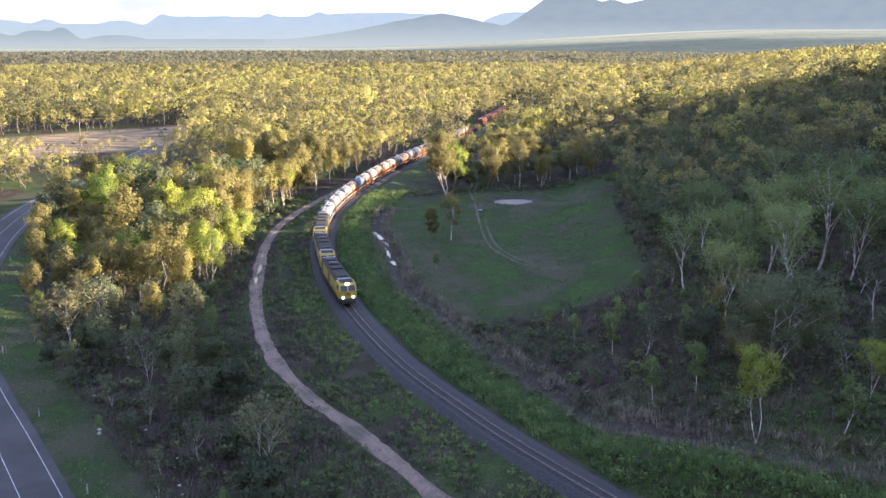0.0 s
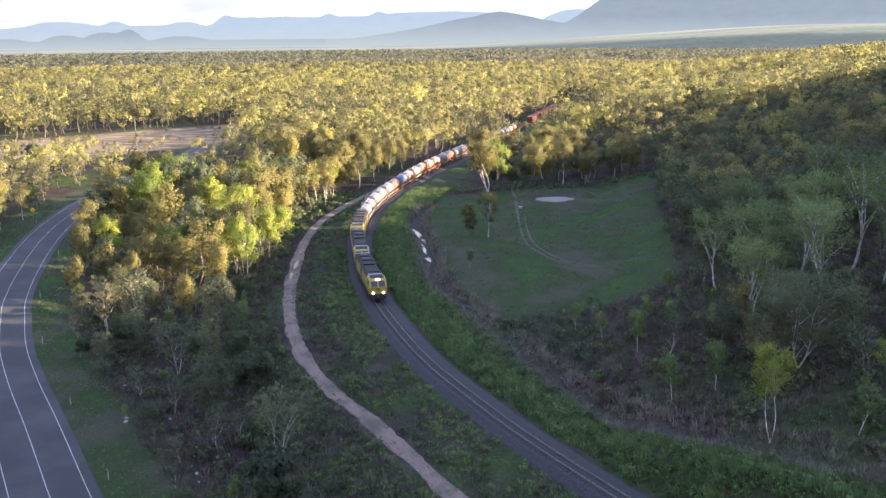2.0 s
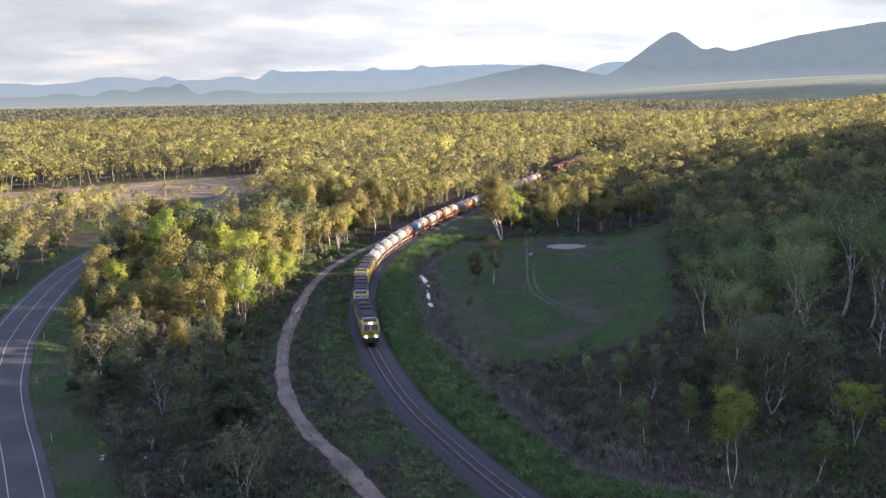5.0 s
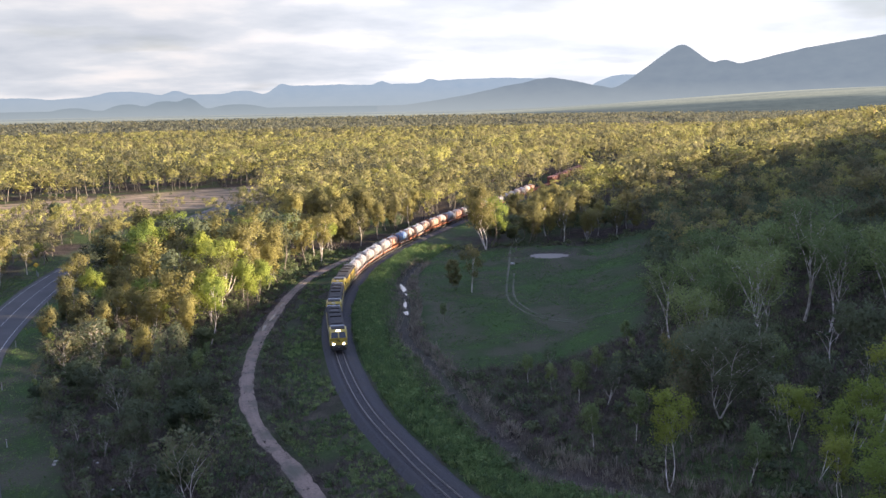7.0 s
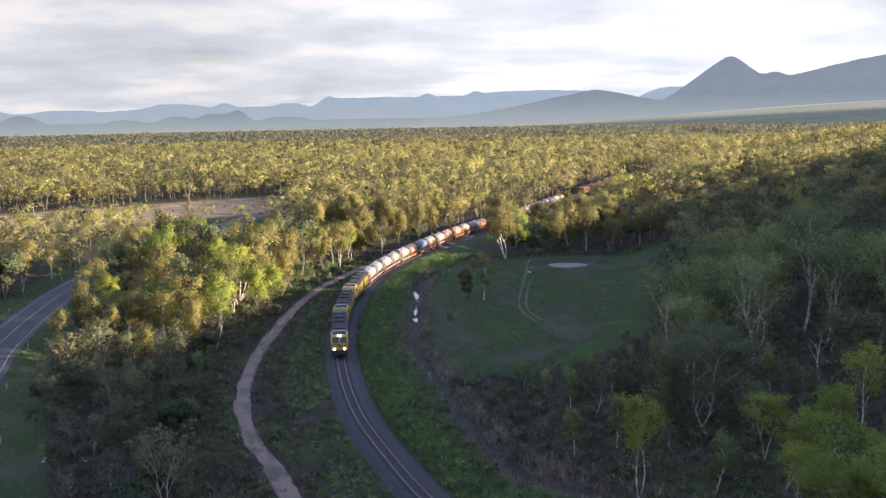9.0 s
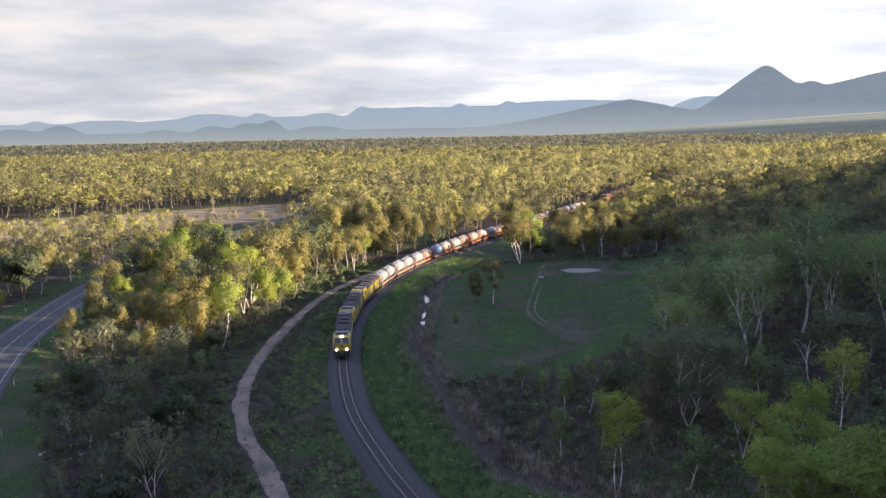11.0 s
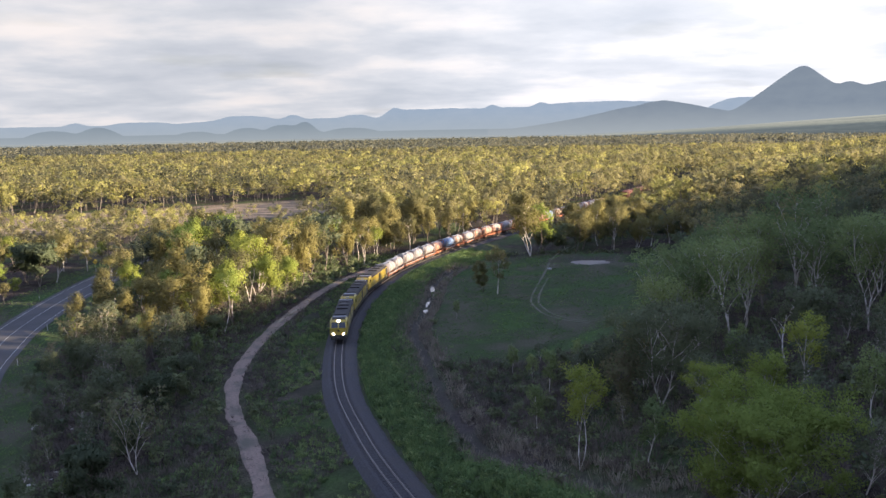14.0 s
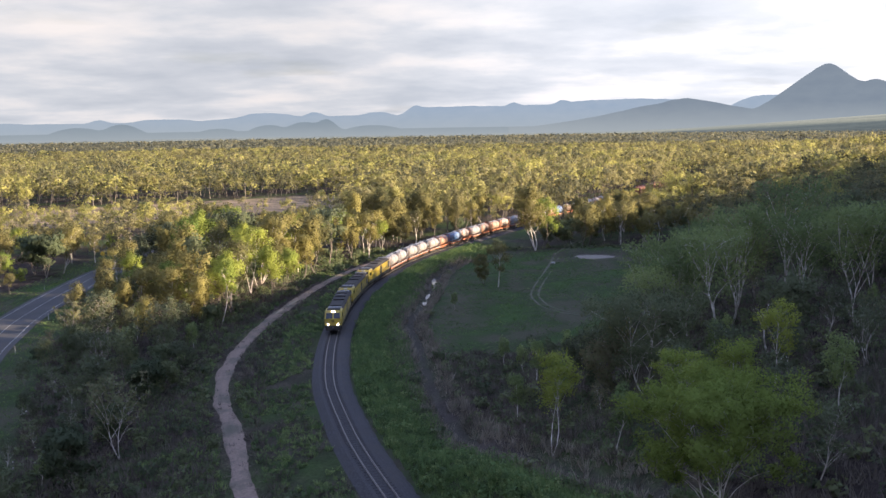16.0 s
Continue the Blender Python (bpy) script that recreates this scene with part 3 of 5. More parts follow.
def far_plain():
    """The far half of the plain: kilometres of woodland out to the ranges, glowing, with haze in its colour."""
    m, n, l, out = material("far plain")
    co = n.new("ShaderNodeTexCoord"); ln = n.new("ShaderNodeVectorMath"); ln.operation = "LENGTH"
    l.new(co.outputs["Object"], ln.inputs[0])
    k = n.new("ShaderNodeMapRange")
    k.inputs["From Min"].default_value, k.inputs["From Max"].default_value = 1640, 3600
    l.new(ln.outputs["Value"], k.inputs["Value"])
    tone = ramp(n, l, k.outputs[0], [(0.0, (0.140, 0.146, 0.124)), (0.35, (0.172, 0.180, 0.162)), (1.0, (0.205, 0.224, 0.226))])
    # belts painted in: cloud shade over trees, pale paddocks, sunlight on the mountains' foot
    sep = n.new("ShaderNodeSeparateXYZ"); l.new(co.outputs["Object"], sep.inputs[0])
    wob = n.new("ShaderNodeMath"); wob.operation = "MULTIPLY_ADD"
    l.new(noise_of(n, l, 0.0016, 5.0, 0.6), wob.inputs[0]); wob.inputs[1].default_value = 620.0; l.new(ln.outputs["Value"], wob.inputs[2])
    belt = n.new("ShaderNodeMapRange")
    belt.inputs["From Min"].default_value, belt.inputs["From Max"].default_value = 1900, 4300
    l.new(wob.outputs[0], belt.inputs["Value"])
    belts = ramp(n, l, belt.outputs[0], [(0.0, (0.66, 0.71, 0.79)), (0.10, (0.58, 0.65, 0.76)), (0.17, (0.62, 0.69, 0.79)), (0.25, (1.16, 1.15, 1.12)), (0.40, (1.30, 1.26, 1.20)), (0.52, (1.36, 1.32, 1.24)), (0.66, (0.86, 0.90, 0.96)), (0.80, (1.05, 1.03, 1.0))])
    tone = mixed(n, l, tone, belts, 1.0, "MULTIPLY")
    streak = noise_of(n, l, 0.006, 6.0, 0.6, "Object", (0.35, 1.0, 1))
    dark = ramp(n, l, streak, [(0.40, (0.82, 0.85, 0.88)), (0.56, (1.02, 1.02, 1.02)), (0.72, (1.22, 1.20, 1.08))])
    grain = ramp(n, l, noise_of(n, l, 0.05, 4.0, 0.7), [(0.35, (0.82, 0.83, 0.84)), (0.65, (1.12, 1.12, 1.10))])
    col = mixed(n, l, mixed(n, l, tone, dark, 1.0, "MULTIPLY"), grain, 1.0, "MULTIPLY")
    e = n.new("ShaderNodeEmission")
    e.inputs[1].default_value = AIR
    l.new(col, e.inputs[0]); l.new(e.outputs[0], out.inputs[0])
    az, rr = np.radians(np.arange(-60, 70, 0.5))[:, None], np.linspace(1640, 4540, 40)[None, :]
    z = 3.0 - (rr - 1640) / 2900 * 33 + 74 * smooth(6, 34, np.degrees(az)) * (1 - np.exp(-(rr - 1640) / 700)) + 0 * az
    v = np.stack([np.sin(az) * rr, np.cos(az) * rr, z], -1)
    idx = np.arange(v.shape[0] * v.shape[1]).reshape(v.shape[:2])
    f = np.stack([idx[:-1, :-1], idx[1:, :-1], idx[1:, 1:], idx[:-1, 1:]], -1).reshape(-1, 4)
    tagged(new("backdrop", mesh_of("backdrop", v.reshape(-1, 3), f[:, ::-1], m)), "wooded plain stretching to the mountains, haze and cloud shade in its colours", "plain", kind="structure")


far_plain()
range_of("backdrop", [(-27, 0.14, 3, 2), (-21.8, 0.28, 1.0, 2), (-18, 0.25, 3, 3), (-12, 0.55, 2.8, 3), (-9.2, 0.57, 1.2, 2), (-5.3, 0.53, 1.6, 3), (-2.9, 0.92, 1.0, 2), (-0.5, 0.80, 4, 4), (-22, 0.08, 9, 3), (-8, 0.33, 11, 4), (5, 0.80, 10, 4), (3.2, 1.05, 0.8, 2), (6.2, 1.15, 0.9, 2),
                      (10, 1.04, 7, 4), (18.5, 1.14, 3, 3), (40, 2.2, 14, 3)], -0.4, 4560, 60, RANGE_FAR, -60, 70, 11, "mountain range on the horizon with haze in its pale blue glow")
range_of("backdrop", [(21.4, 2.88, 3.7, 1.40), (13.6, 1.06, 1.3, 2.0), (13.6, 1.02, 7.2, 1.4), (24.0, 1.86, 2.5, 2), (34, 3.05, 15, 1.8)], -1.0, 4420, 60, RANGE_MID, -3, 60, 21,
         "conical peak with long wooded shoulders, haze put into its grey glow")
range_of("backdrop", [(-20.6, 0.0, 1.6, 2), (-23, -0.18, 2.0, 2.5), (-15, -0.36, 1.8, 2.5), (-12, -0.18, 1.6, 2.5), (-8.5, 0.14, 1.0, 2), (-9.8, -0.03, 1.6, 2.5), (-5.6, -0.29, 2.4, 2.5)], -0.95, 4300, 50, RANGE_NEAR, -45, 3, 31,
         "low hills on the plain with haze in their dark blue glow")


# ---- trees ----
def tube(path, radii, sides=5):
    """A tapered limb along a path."""
    path = np.asarray(path, float)
    n = len(path)
    t = np.gradient(path, axis=0)
    t /= np.linalg.norm(t, axis=1)[:, None] + 1e-9
    a = np.cross(t, (0.31, 0.95, 0.05)); a /= np.linalg.norm(a, axis=1)[:, None] + 1e-9
    b = np.cross(t, a)
    u = np.arange(sides) / sides * 2 * math.pi
    ring = a[:, None] * np.cos(u)[None, :, None] + b[:, None] * np.sin(u)[None, :, None]
    v = (path[:, None] + ring * np.asarray(radii)[:, None, None]).reshape(-1, 3)
    idx = np.arange(n * sides).reshape(n, sides)
    f = np.stack([idx[:-1], np.roll(idx[:-1], -1, 1), np.roll(idx[1:], -1, 1), idx[1:]], -1).reshape(-1, 4)
    return v, f


def joined(pieces):
    vs, fs, n = [], [], 0
    for v, f in pieces:
        vs.append(v); fs.append(f + n); n += len(v)
    return np.concatenate(vs), np.concatenate(fs)


def leaves_at(r, centres, radii, count, size, flat=0.8):
    """Leaf sprays scattered through clumps, thicker towards their skins; they face outwards, as the crown's surface does."""
    centres = np.asarray(centres, float)
    c = np.repeat(centres, count, 0)
    rad = np.repeat(np.asarray(radii), count)
    n = len(c)
    d = r.normal(size=(n, 3)); d /= np.linalg.norm(d, axis=1)[:, None]
    p = c + d * (rad * (0.15 + 1.0 * r.rand(n) ** 0.7))[:, None] * (1, 1, flat)
    heart = centres.mean(0)
    span = centres.std(0) + np.asarray(radii).mean() * 0.6
    out = (p - heart) / span
    out /= np.linalg.norm(out, axis=1)[:, None] + 1e-9
    out = out * 0.9 + d * 0.4 + r.normal(size=(n, 3)) * 0.15 + (0, 0, 0.25)
    out /= np.linalg.norm(out, axis=1)[:, None] + 1e-9
    a = r.normal(size=(n, 3)); a /= np.linalg.norm(a, axis=1)[:, None]
    b = np.cross(a, r.normal(size=(n, 3))); b /= np.linalg.norm(b, axis=1)[:, None] + 1e-9
    b *= np.where((np.cross(a, b) * out).sum(1) < 0, -1.0, 1.0)[:, None]
    s = size * (0.6 + 1.0 * r.rand(n))[:, None]
    v = np.stack([p - a * s * 0.9 - b * s * 0.45, p + a * s * 0.9 - b * s * 0.35, p + b * s * 0.95], 1).reshape(-1, 3)
    f, out = np.arange(n * 3).reshape(-1, 3), np.repeat(out, 3, 0)
    return v, f, out


def tree_arrays(seed, height, spread, bole=0.38, limbs=7, twigs=3, per=26, leaf=0.30, clump=0.11, stems=1, lean=0.06, crown_low=0.35, girth=0.016, sides=5, flat=0.8, droop=0.0, rise=1.0, top_limb=0.96):
    """Wood and leaves of one tree, standing at the origin."""
    r = np.random.RandomState(seed)
    wood, centres, radii = [], [], []
    for st in range(stems):
        a0 = r.rand() * 6.283
        sway = (lean + (0.13 if stems > 1 else 0)) * height
        top = np.array([math.cos(a0) * sway, math.sin(a0) * sway, height * (0.80 + 0.12 * r.rand())])
        k = np.linspace(0, 1, 7)[:, None]
        path = top * k + (np.sin(k * 3.1) * r.normal(size=(1, 3)) * 0.05 + np.sin(k * 7.0) * r.normal(size=(1, 3)) * 0.02) * height * (1, 1, 0)
        r0 = girth * height / math.sqrt(stems)
        wood.append(tube(path, r0 * (1.25 - 1.05 * k[:, 0] ** 0.8), sides))
        for q in range(limbs):
            h = bole + (top_limb - bole) * (q + r.rand()) / limbs
            i = h * 6
            base = path[int(i)] * (1 - i % 1) + path[min(6, int(i) + 1)] * (i % 1)
            az = a0 + q * 2.4 + r.rand()
            reach = spread * (0.60 + 0.5 * r.rand()) * (0.35 + 0.65 * math.sin(math.pi * min(1.0, 0.22 + 0.78 * (h - bole) / (1 - bole))) ** 0.8)
            up = (0.6 + 0.7 * r.rand()) * reach * (1.25 - droop) * rise
            tip = base + np.array([math.cos(az) * reach, math.sin(az) * reach, min(up, height * 0.97 - base[2])])
            kk = np.linspace(0, 1, 5)[:, None]
            limb = base + (tip - base) * kk + np.array([0, 0, 1]) * np.sin(kk * 3.14) * reach * 0.10 + r.normal(size=3) * np.sin(kk * 5) * reach * 0.05
            r1 = r0 * (0.62 - 0.42 * h)
            wood.append(tube(limb, r1 * (1.0 - 0.8 * kk[:, 0]), max(4, sides - 1)))
            for w in range(twigs):
                s = 0.45 + 0.55 * (w + r.rand()) / twigs
                j = min(3.999, s * 4)
                b2 = limb[int(j)] * (1 - j % 1) + limb[int(j) + 1] * (j % 1)
                d = r.normal(size=3); d[2] = abs(d[2]) * 0.7 + 0.15 - droop
                d *= spread * (0.20 + 0.22 * r.rand()) / np.linalg.norm(d)
                tw = np.array([b2, b2 + d * 0.55 + r.normal(size=3) * 0.03 * spread, b2 + d])
                wood.append(tube(tw, r1 * np.array([0.42, 0.28, 0.10]), 3))
                centres.append(b2 + d); radii.append(height * clump * (0.65 + 0.7 * r.rand()))
            centres.append(tip); radii.append(height * clump * (0.7 + 0.6 * r.rand()))
        centres.append(top); radii.append(height * clump)
    if per == 0:
        return joined(wood), None
    return joined(wood), leaves_at(r, centres, radii, per, leaf, flat)


def tree_thing(name, seed, bark, leaf_mat, label, **kw):
    """One tree with its trunk and its crown, at the origin, as a pattern to copy."""
    wood, leafage = tree_arrays(seed, **kw)
    ob = new(name)
    ob.empty_display_size = 0.5
    trunk = new("trunk", mesh_of("trunk", *wood, bark, None, True))
    trunk.parent = ob
    if leafage is not None:
        crown = new("crown", mesh_of("crown", *leafage[:2], leaf_mat, np.zeros(len(leafage[0])), False, leafage[2]))
        crown.parent = ob
    return tagged(ob, label, "tree")


def set_in_ground(pattern, x, y, size, turn, label=""):
    ob = copy_thing(pattern, pose(x, y, float(land(x, y)[0]) - 0.12, 0, 0, turn) @ Matrix.Scale(size, 4))
    if label:
        ob["label"] = label
    return ob


patterns = {
    "whitegum": [tree_thing("gum_tree", 240 + k, BARK_WHITE, LEAF_PALE, "tall white-limbed gum tree with a light grey-green crown", height=16.0, spread=4.6, limbs=10, twigs=6, per=34, leaf=0.155, clump=0.082, bole=0.26,
                            stems=(1, 2, 2, 1)[k], girth=0.0115, flat=0.9, rise=1.45, top_limb=0.88) for k in range(4)],
    "gum": [tree_thing("gum_tree", 100 + k, BARK_WHITE, LEAF_GUM, "tall white-trunked gum tree with an open olive crown", height=16.0, spread=3.7, limbs=11, twigs=4, per=46, leaf=0.175, clump=0.072, bole=0.26,
                       stems=(1, 2, 1, 3)[k], girth=0.013, flat=1.0) for k in range(4)],
    "olive": [tree_thing("gum_tree", 120 + k, BARK_PALE, LEAF_GUM, "olive-green gum tree with a tall uneven crown", height=14.0, spread=(2.2, 2.8, 1.9, 2.4, 3.1)[k], limbs=13, twigs=3, per=50, leaf=0.175, clump=0.074,
                         bole=(0.20, 0.28, 0.16, 0.34, 0.24)[k], girth=0.011, flat=1.2, stems=(1, 1, 2, 1, 1)[k]) for k in range(5)],
    "bright": [tree_thing("gum_tree", 140 + k, BARK_PALE, LEAF_BRIGHT, "young gum tree with fresh bright-green leaves", height=10.0, spread=2.2, limbs=10, twigs=3, per=58, leaf=0.118, clump=0.080, bole=0.30,
                          stems=(1, 2, 2)[k], girth=0.011, flat=1.1) for k in range(3)],
    "dark": [tree_thing("bush_tree", 160 + k, BARK_GREY, LEAF_DARK, "low dark-green bushy tree with a dense crown", height=8.0, spread=2.9, limbs=10, twigs=4, per=46, leaf=0.185, clump=0.105, bole=0.14,
                        stems=2, girth=0.013, flat=0.9) for k in range(3)],
    "sapling": [tree_thing("sapling", 180 + k, BARK_WHITE, LEAF_PALE, "slender sapling with a narrow green crown", height=7.0, spread=1.1, limbs=9, twigs=2, per=62, leaf=0.100, clump=0.080, bole=0.26,
                           girth=0.009, sides=5, flat=1.3) for k in range(3)],
    "bare": [tree_thing("thin_tree", 200 + k, BARK_WHITE, LEAF_SHADE_OLIVE, "thinly leaved pale tree with spreading fine branches", height=9.0, spread=2.8, limbs=10, twigs=5, per=9, leaf=0.16, clump=0.06, bole=0.16,
                        stems=2, girth=0.009) for k in range(3)],
}
patterns["dull"] = [tree_thing("gum_tree", 260 + k, BARK_GREY, LEAF_SHADE_OLIVE, "olive tree with a ragged upright crown, shade put into its leaf colour", height=8.0, spread=2.1, limbs=11, twigs=3, per=30, leaf=0.145, clump=0.085, bole=0.20,
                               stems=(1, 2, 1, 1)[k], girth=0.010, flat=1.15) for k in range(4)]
patterns["weeping"] = [tree_thing("gum_tree", 270, BARK_WHITE, LEAF_SHADE_OLIVE, "wide dark olive gum tree with drooping foliage and pale forked limbs", height=10.0, spread=5.0, limbs=11, twigs=6, per=95, leaf=0.095, clump=0.095, bole=0.14,
                                  stems=2, girth=0.012, droop=0.25, rise=0.9, top_limb=0.9)]
patterns["slender"] = [tree_thing("gum_tree", 290 + k, BARK_WHITE, LEAF_BRIGHT, "slender white-stemmed gum tree with open fresh green foliage", height=10.0, spread=(2.3, 1.7, 2.0)[k], limbs=9, twigs=3, per=64, leaf=0.092, clump=0.070, bole=0.42,
                                  stems=(2, 1, 2)[k], girth=0.0085, flat=0.9, rise=1.3) for k in range(3)]
patterns["dead"] = [tree_thing("dead_tree", 280, BARK_WHITE, LEAF_SHADE_OLIVE, "leafless dead white tree with broken limbs", height=9.0, spread=2.6, limbs=6, twigs=2, per=0, bole=0.35, girth=0.016)]
patterns["broad"] = [tree_thing("gum_tree", 220, BARK_WHITE, LEAF_BRIGHT, "broad spreading gum tree with fresh green foliage and pale forked limbs", height=9.5, spread=5.2, limbs=10, twigs=7, per=190, leaf=0.078, clump=0.085,
                                bole=0.10, stems=3, crown_low=0.5, girth=0.012, rise=0.85, top_limb=0.9)]
pattern_height = {"slender": 10.0, "dull": 8.0, "weeping": 10.0, "dead": 9.0, "broad": 9.5, "whitegum": 16.0, "gum": 16.0, "olive": 14.0, "bright": 10.0, "dark": 8.0, "sapling": 7.0, "bare": 9.0}
placed = []


def plant(kind, x, y, height, k=None, turn=None):
    r = random.Random(int(x * 97 + y * 31))
    group = patterns[kind]
    pat = group[(r.randrange(len(group)) if k is None else k)]
    placed.append((x, y))
    return set_in_ground(pat, x, y, height / pattern_height[kind], r.random() * 360 if turn is None else turn)


# the trees that stand out: kind, place, height
for kind, x, y, h in (
        ("whitegum", 45.7, 114.6, 13.5), ("whitegum", 44.9, 122.8, 12.0), ("whitegum", 48.8, 103.5, 13.2), ("whitegum", 52.9, 110.7, 12.5), ("whitegum", 59.5, 112.0, 16.5), ("whitegum", 58.5, 104.0, 12.5),
        ("whitegum", 47.0, 109.5, 11.0), ("whitegum", 61.0, 93.5, 12.5), ("slender", 26.6, 75.2, 9.2), ("slender", 40.5, 68.5, 7.5), ("slender", 44.5, 71.0, 9.0), ("slender", 37.5, 73.5, 6.5), ("slender", 35.0, 61.0, 6.0), ("sapling", 24.4, 92.2, 6.0), ("sapling", 28.5, 90.0, 6.6),
        ("weeping", 37.1, 88.0, 10.5), ("dead", 50.4, 89.2, 6.5), ("whitegum", 41.5, 106.0, 10.5), ("whitegum", 55.5, 118.0, 14.0), ("sapling", 31.3, 69.0, 6.5), ("sapling", 27.9, 110.9, 6.4), ("sapling", 45.5, 90.4, 5.5), ("olive", 37.7, 101.5, 8.0),
        ("sapling", 47.7, 64.0, 6.5), ("slender", 36.0, 66.0, 7.0)):
    plant(kind, x, y, h)
for kind, x, y, h in (
        ("gum", 37.5, 240.0, 17.0), ("bright", 40.0, 244.0, 14.5), ("gum", 25.6, 189.0, 10.5), ("olive", 22.6, 192.0, 7.0), ("sapling", 16.4, 165.0, 3.8), ("bare", -19.0, 89.3, 9.0),
        ("dark", -19.4, 79.5, 6.5), ("gum", -23.5, 193.6, 16.5), ("gum", -27.2, 194.8, 14.5), ("olive", -41.0, 185.0, 15.5), ("olive", -3.2, 247.0, 15.0), ("olive", 4.5, 270.0, 15.0),
        ("bright", -39.0, 169.0, 9.5), ("bright", -36.0, 172.0, 8.5), ("olive", -48.0, 160.0, 9.5), ("olive", -52.5, 157.0, 8.0), ("bare", -39.8, 140.0, 9.0), ("bare", -32.6, 118.5, 7.5),
        ("dark", -40.0, 128.0, 5.5), ("dark", -82.0, 208.0, 9.5), ("dark", -86.5, 211.5, 9.0), ("dark", -99.0, 322.0, 7.5), ("bright", -45.0, 214.0, 15.0), ("bright", -47.5, 205.0, 13.5), ("bright", -33.0, 204.0, 13.0), ("olive", -54.0, 171.0, 8.5), ("olive", -55.5, 179.0, 9.5), ("gum", -56.5, 187.0, 11.0), ("olive", -57.0, 196.0, 11.0), ("dull", -57.5, 205.0, 10.0), ("olive", -58.0, 214.0, 12.0), ("bright", -52.5, 184.0, 9.5), ("bare", -44.5, 137.0, 8.0)):
    plant(kind, x, y, h)
plant("broad", 34.2, 48.6, 8.4, 0, 40)


def open_ground(x, y):
    """Where no tree stands."""
    rail, rs = away(RAIL_LINE, x, y)
    road, _ = away(ROAD_LINE, x, y)
    dirt, _ = away(DIRT_LINE, x, y)
    ditch, _ = away(DITCH_LINE, x, y)
    px, py, pa, pb = POND
    q = np.hypot((x - px) / pa, (y - py) / pb)
    return (rail < np.where(y > 440, 5.0, np.where(y > 380, 7.5, 11.0))) | (road < 9.5) | (dirt < 4.5) | (ditch < 5) | (q < 2.2) | (in_paddock(x, y) > 0.2) | (in_field(x, y) > 0.4) | far_clear(x, y)


rng = np.random.RandomState(5)


def sprinkle(n, x0, x1, y0, y1, gap, keep=None):
    """Random places at least so far apart, off the open ground."""
    x, y = x0 + (x1 - x0) * rng.rand(n), y0 + (y1 - y0) * rng.rand(n)
    ok = ~open_ground(x, y)
    if keep is not None:
        ok &= keep(x, y)
    out = []
    for a, b in zip(x[ok], y[ok]):
        if all((a - c) ** 2 + (b - d) ** 2 > gap * gap for c, d in placed):
            placed.append((a, b))
            out.append((a, b))
    return out


def sow(spots, kinds, low, high):
    for a, b in spots:
        kind = kinds[rng.randint(len(kinds))]
        group = patterns[kind]
        h = low + (high - low) * rng.rand()
        if a < -15 and b < 205:          # heights capped towards the road so that the camera still sees it
            h = max(3.5, min(h, 0.42 * float(away(ROAD_LINE, np.array([a]), np.array([b]))[0][0])))
        set_in_ground(group[rng.randint(len(group))], a, b, h * {"dark": 0.62, "sapling": 0.6, "bare": 0.7, "bright": 0.85}.get(kind, 1.0) / pattern_height[kind], rng.rand() * 360)


# the wood between the two roads, tall in its sunny half, scrubby in the shade
sow(sprinkle(520, -62, -16, 152, 250, 4.3), ["olive", "olive", "gum", "olive", "bright", "olive", "slender", "bright", "dull"], 7, 15.5)
sow(sprinkle(160, -22, 4, 200, 262, 4.6), ["olive", "gum", "olive", "slender"], 7, 14)
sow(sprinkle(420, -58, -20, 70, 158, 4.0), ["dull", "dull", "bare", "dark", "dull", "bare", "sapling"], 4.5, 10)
sow(sprinkle(160, -56, -30, 138, 176, 3.6), ["dull", "olive", "dark", "bright"], 5, 9)
sow(sprinkle(120, -112, -76, 150, 245, 5.5), ["olive", "gum", "olive", "bright"], 6, 11.5)
sow(sprinkle(260, 24, 68, 48, 132, 4.2), ["sapling", "bare", "dull", "bare", "dull", "sapling"], 4.0, 8.5)
sow(sprinkle(160, 56, 84, 60, 160, 5.0), ["dull", "dull", "dark", "whitegum"], 7, 12)
sow(sprinkle(420, 14, 84, 244, 300, 4.2, lambda x, y: (away(RAIL_LINE, x, y)[1] < 0) | (away(RAIL_LINE, x, y)[0] > 21)), ["olive", "olive", "gum", "olive", "dark"], 6, 13)
sow(sprinkle(60, -20, 10, 243, 285, 5.0), ["olive", "gum", "olive"], 11, 16)
for group in patterns.values():
    for pat in group:
        for o in (*pat.children, pat):
            bpy.data.objects.remove(o)

# ---- woodland beyond, and the plain's woods ----
def by_line(x, y):
    """The near side of the line beyond the bend, where growth is kept low to show the train to the camera."""
    rail, rs = away(RAIL_LINE, x, y)
    return (rs > -5) & (rail < 26) & (y > 296) & (y < 500)


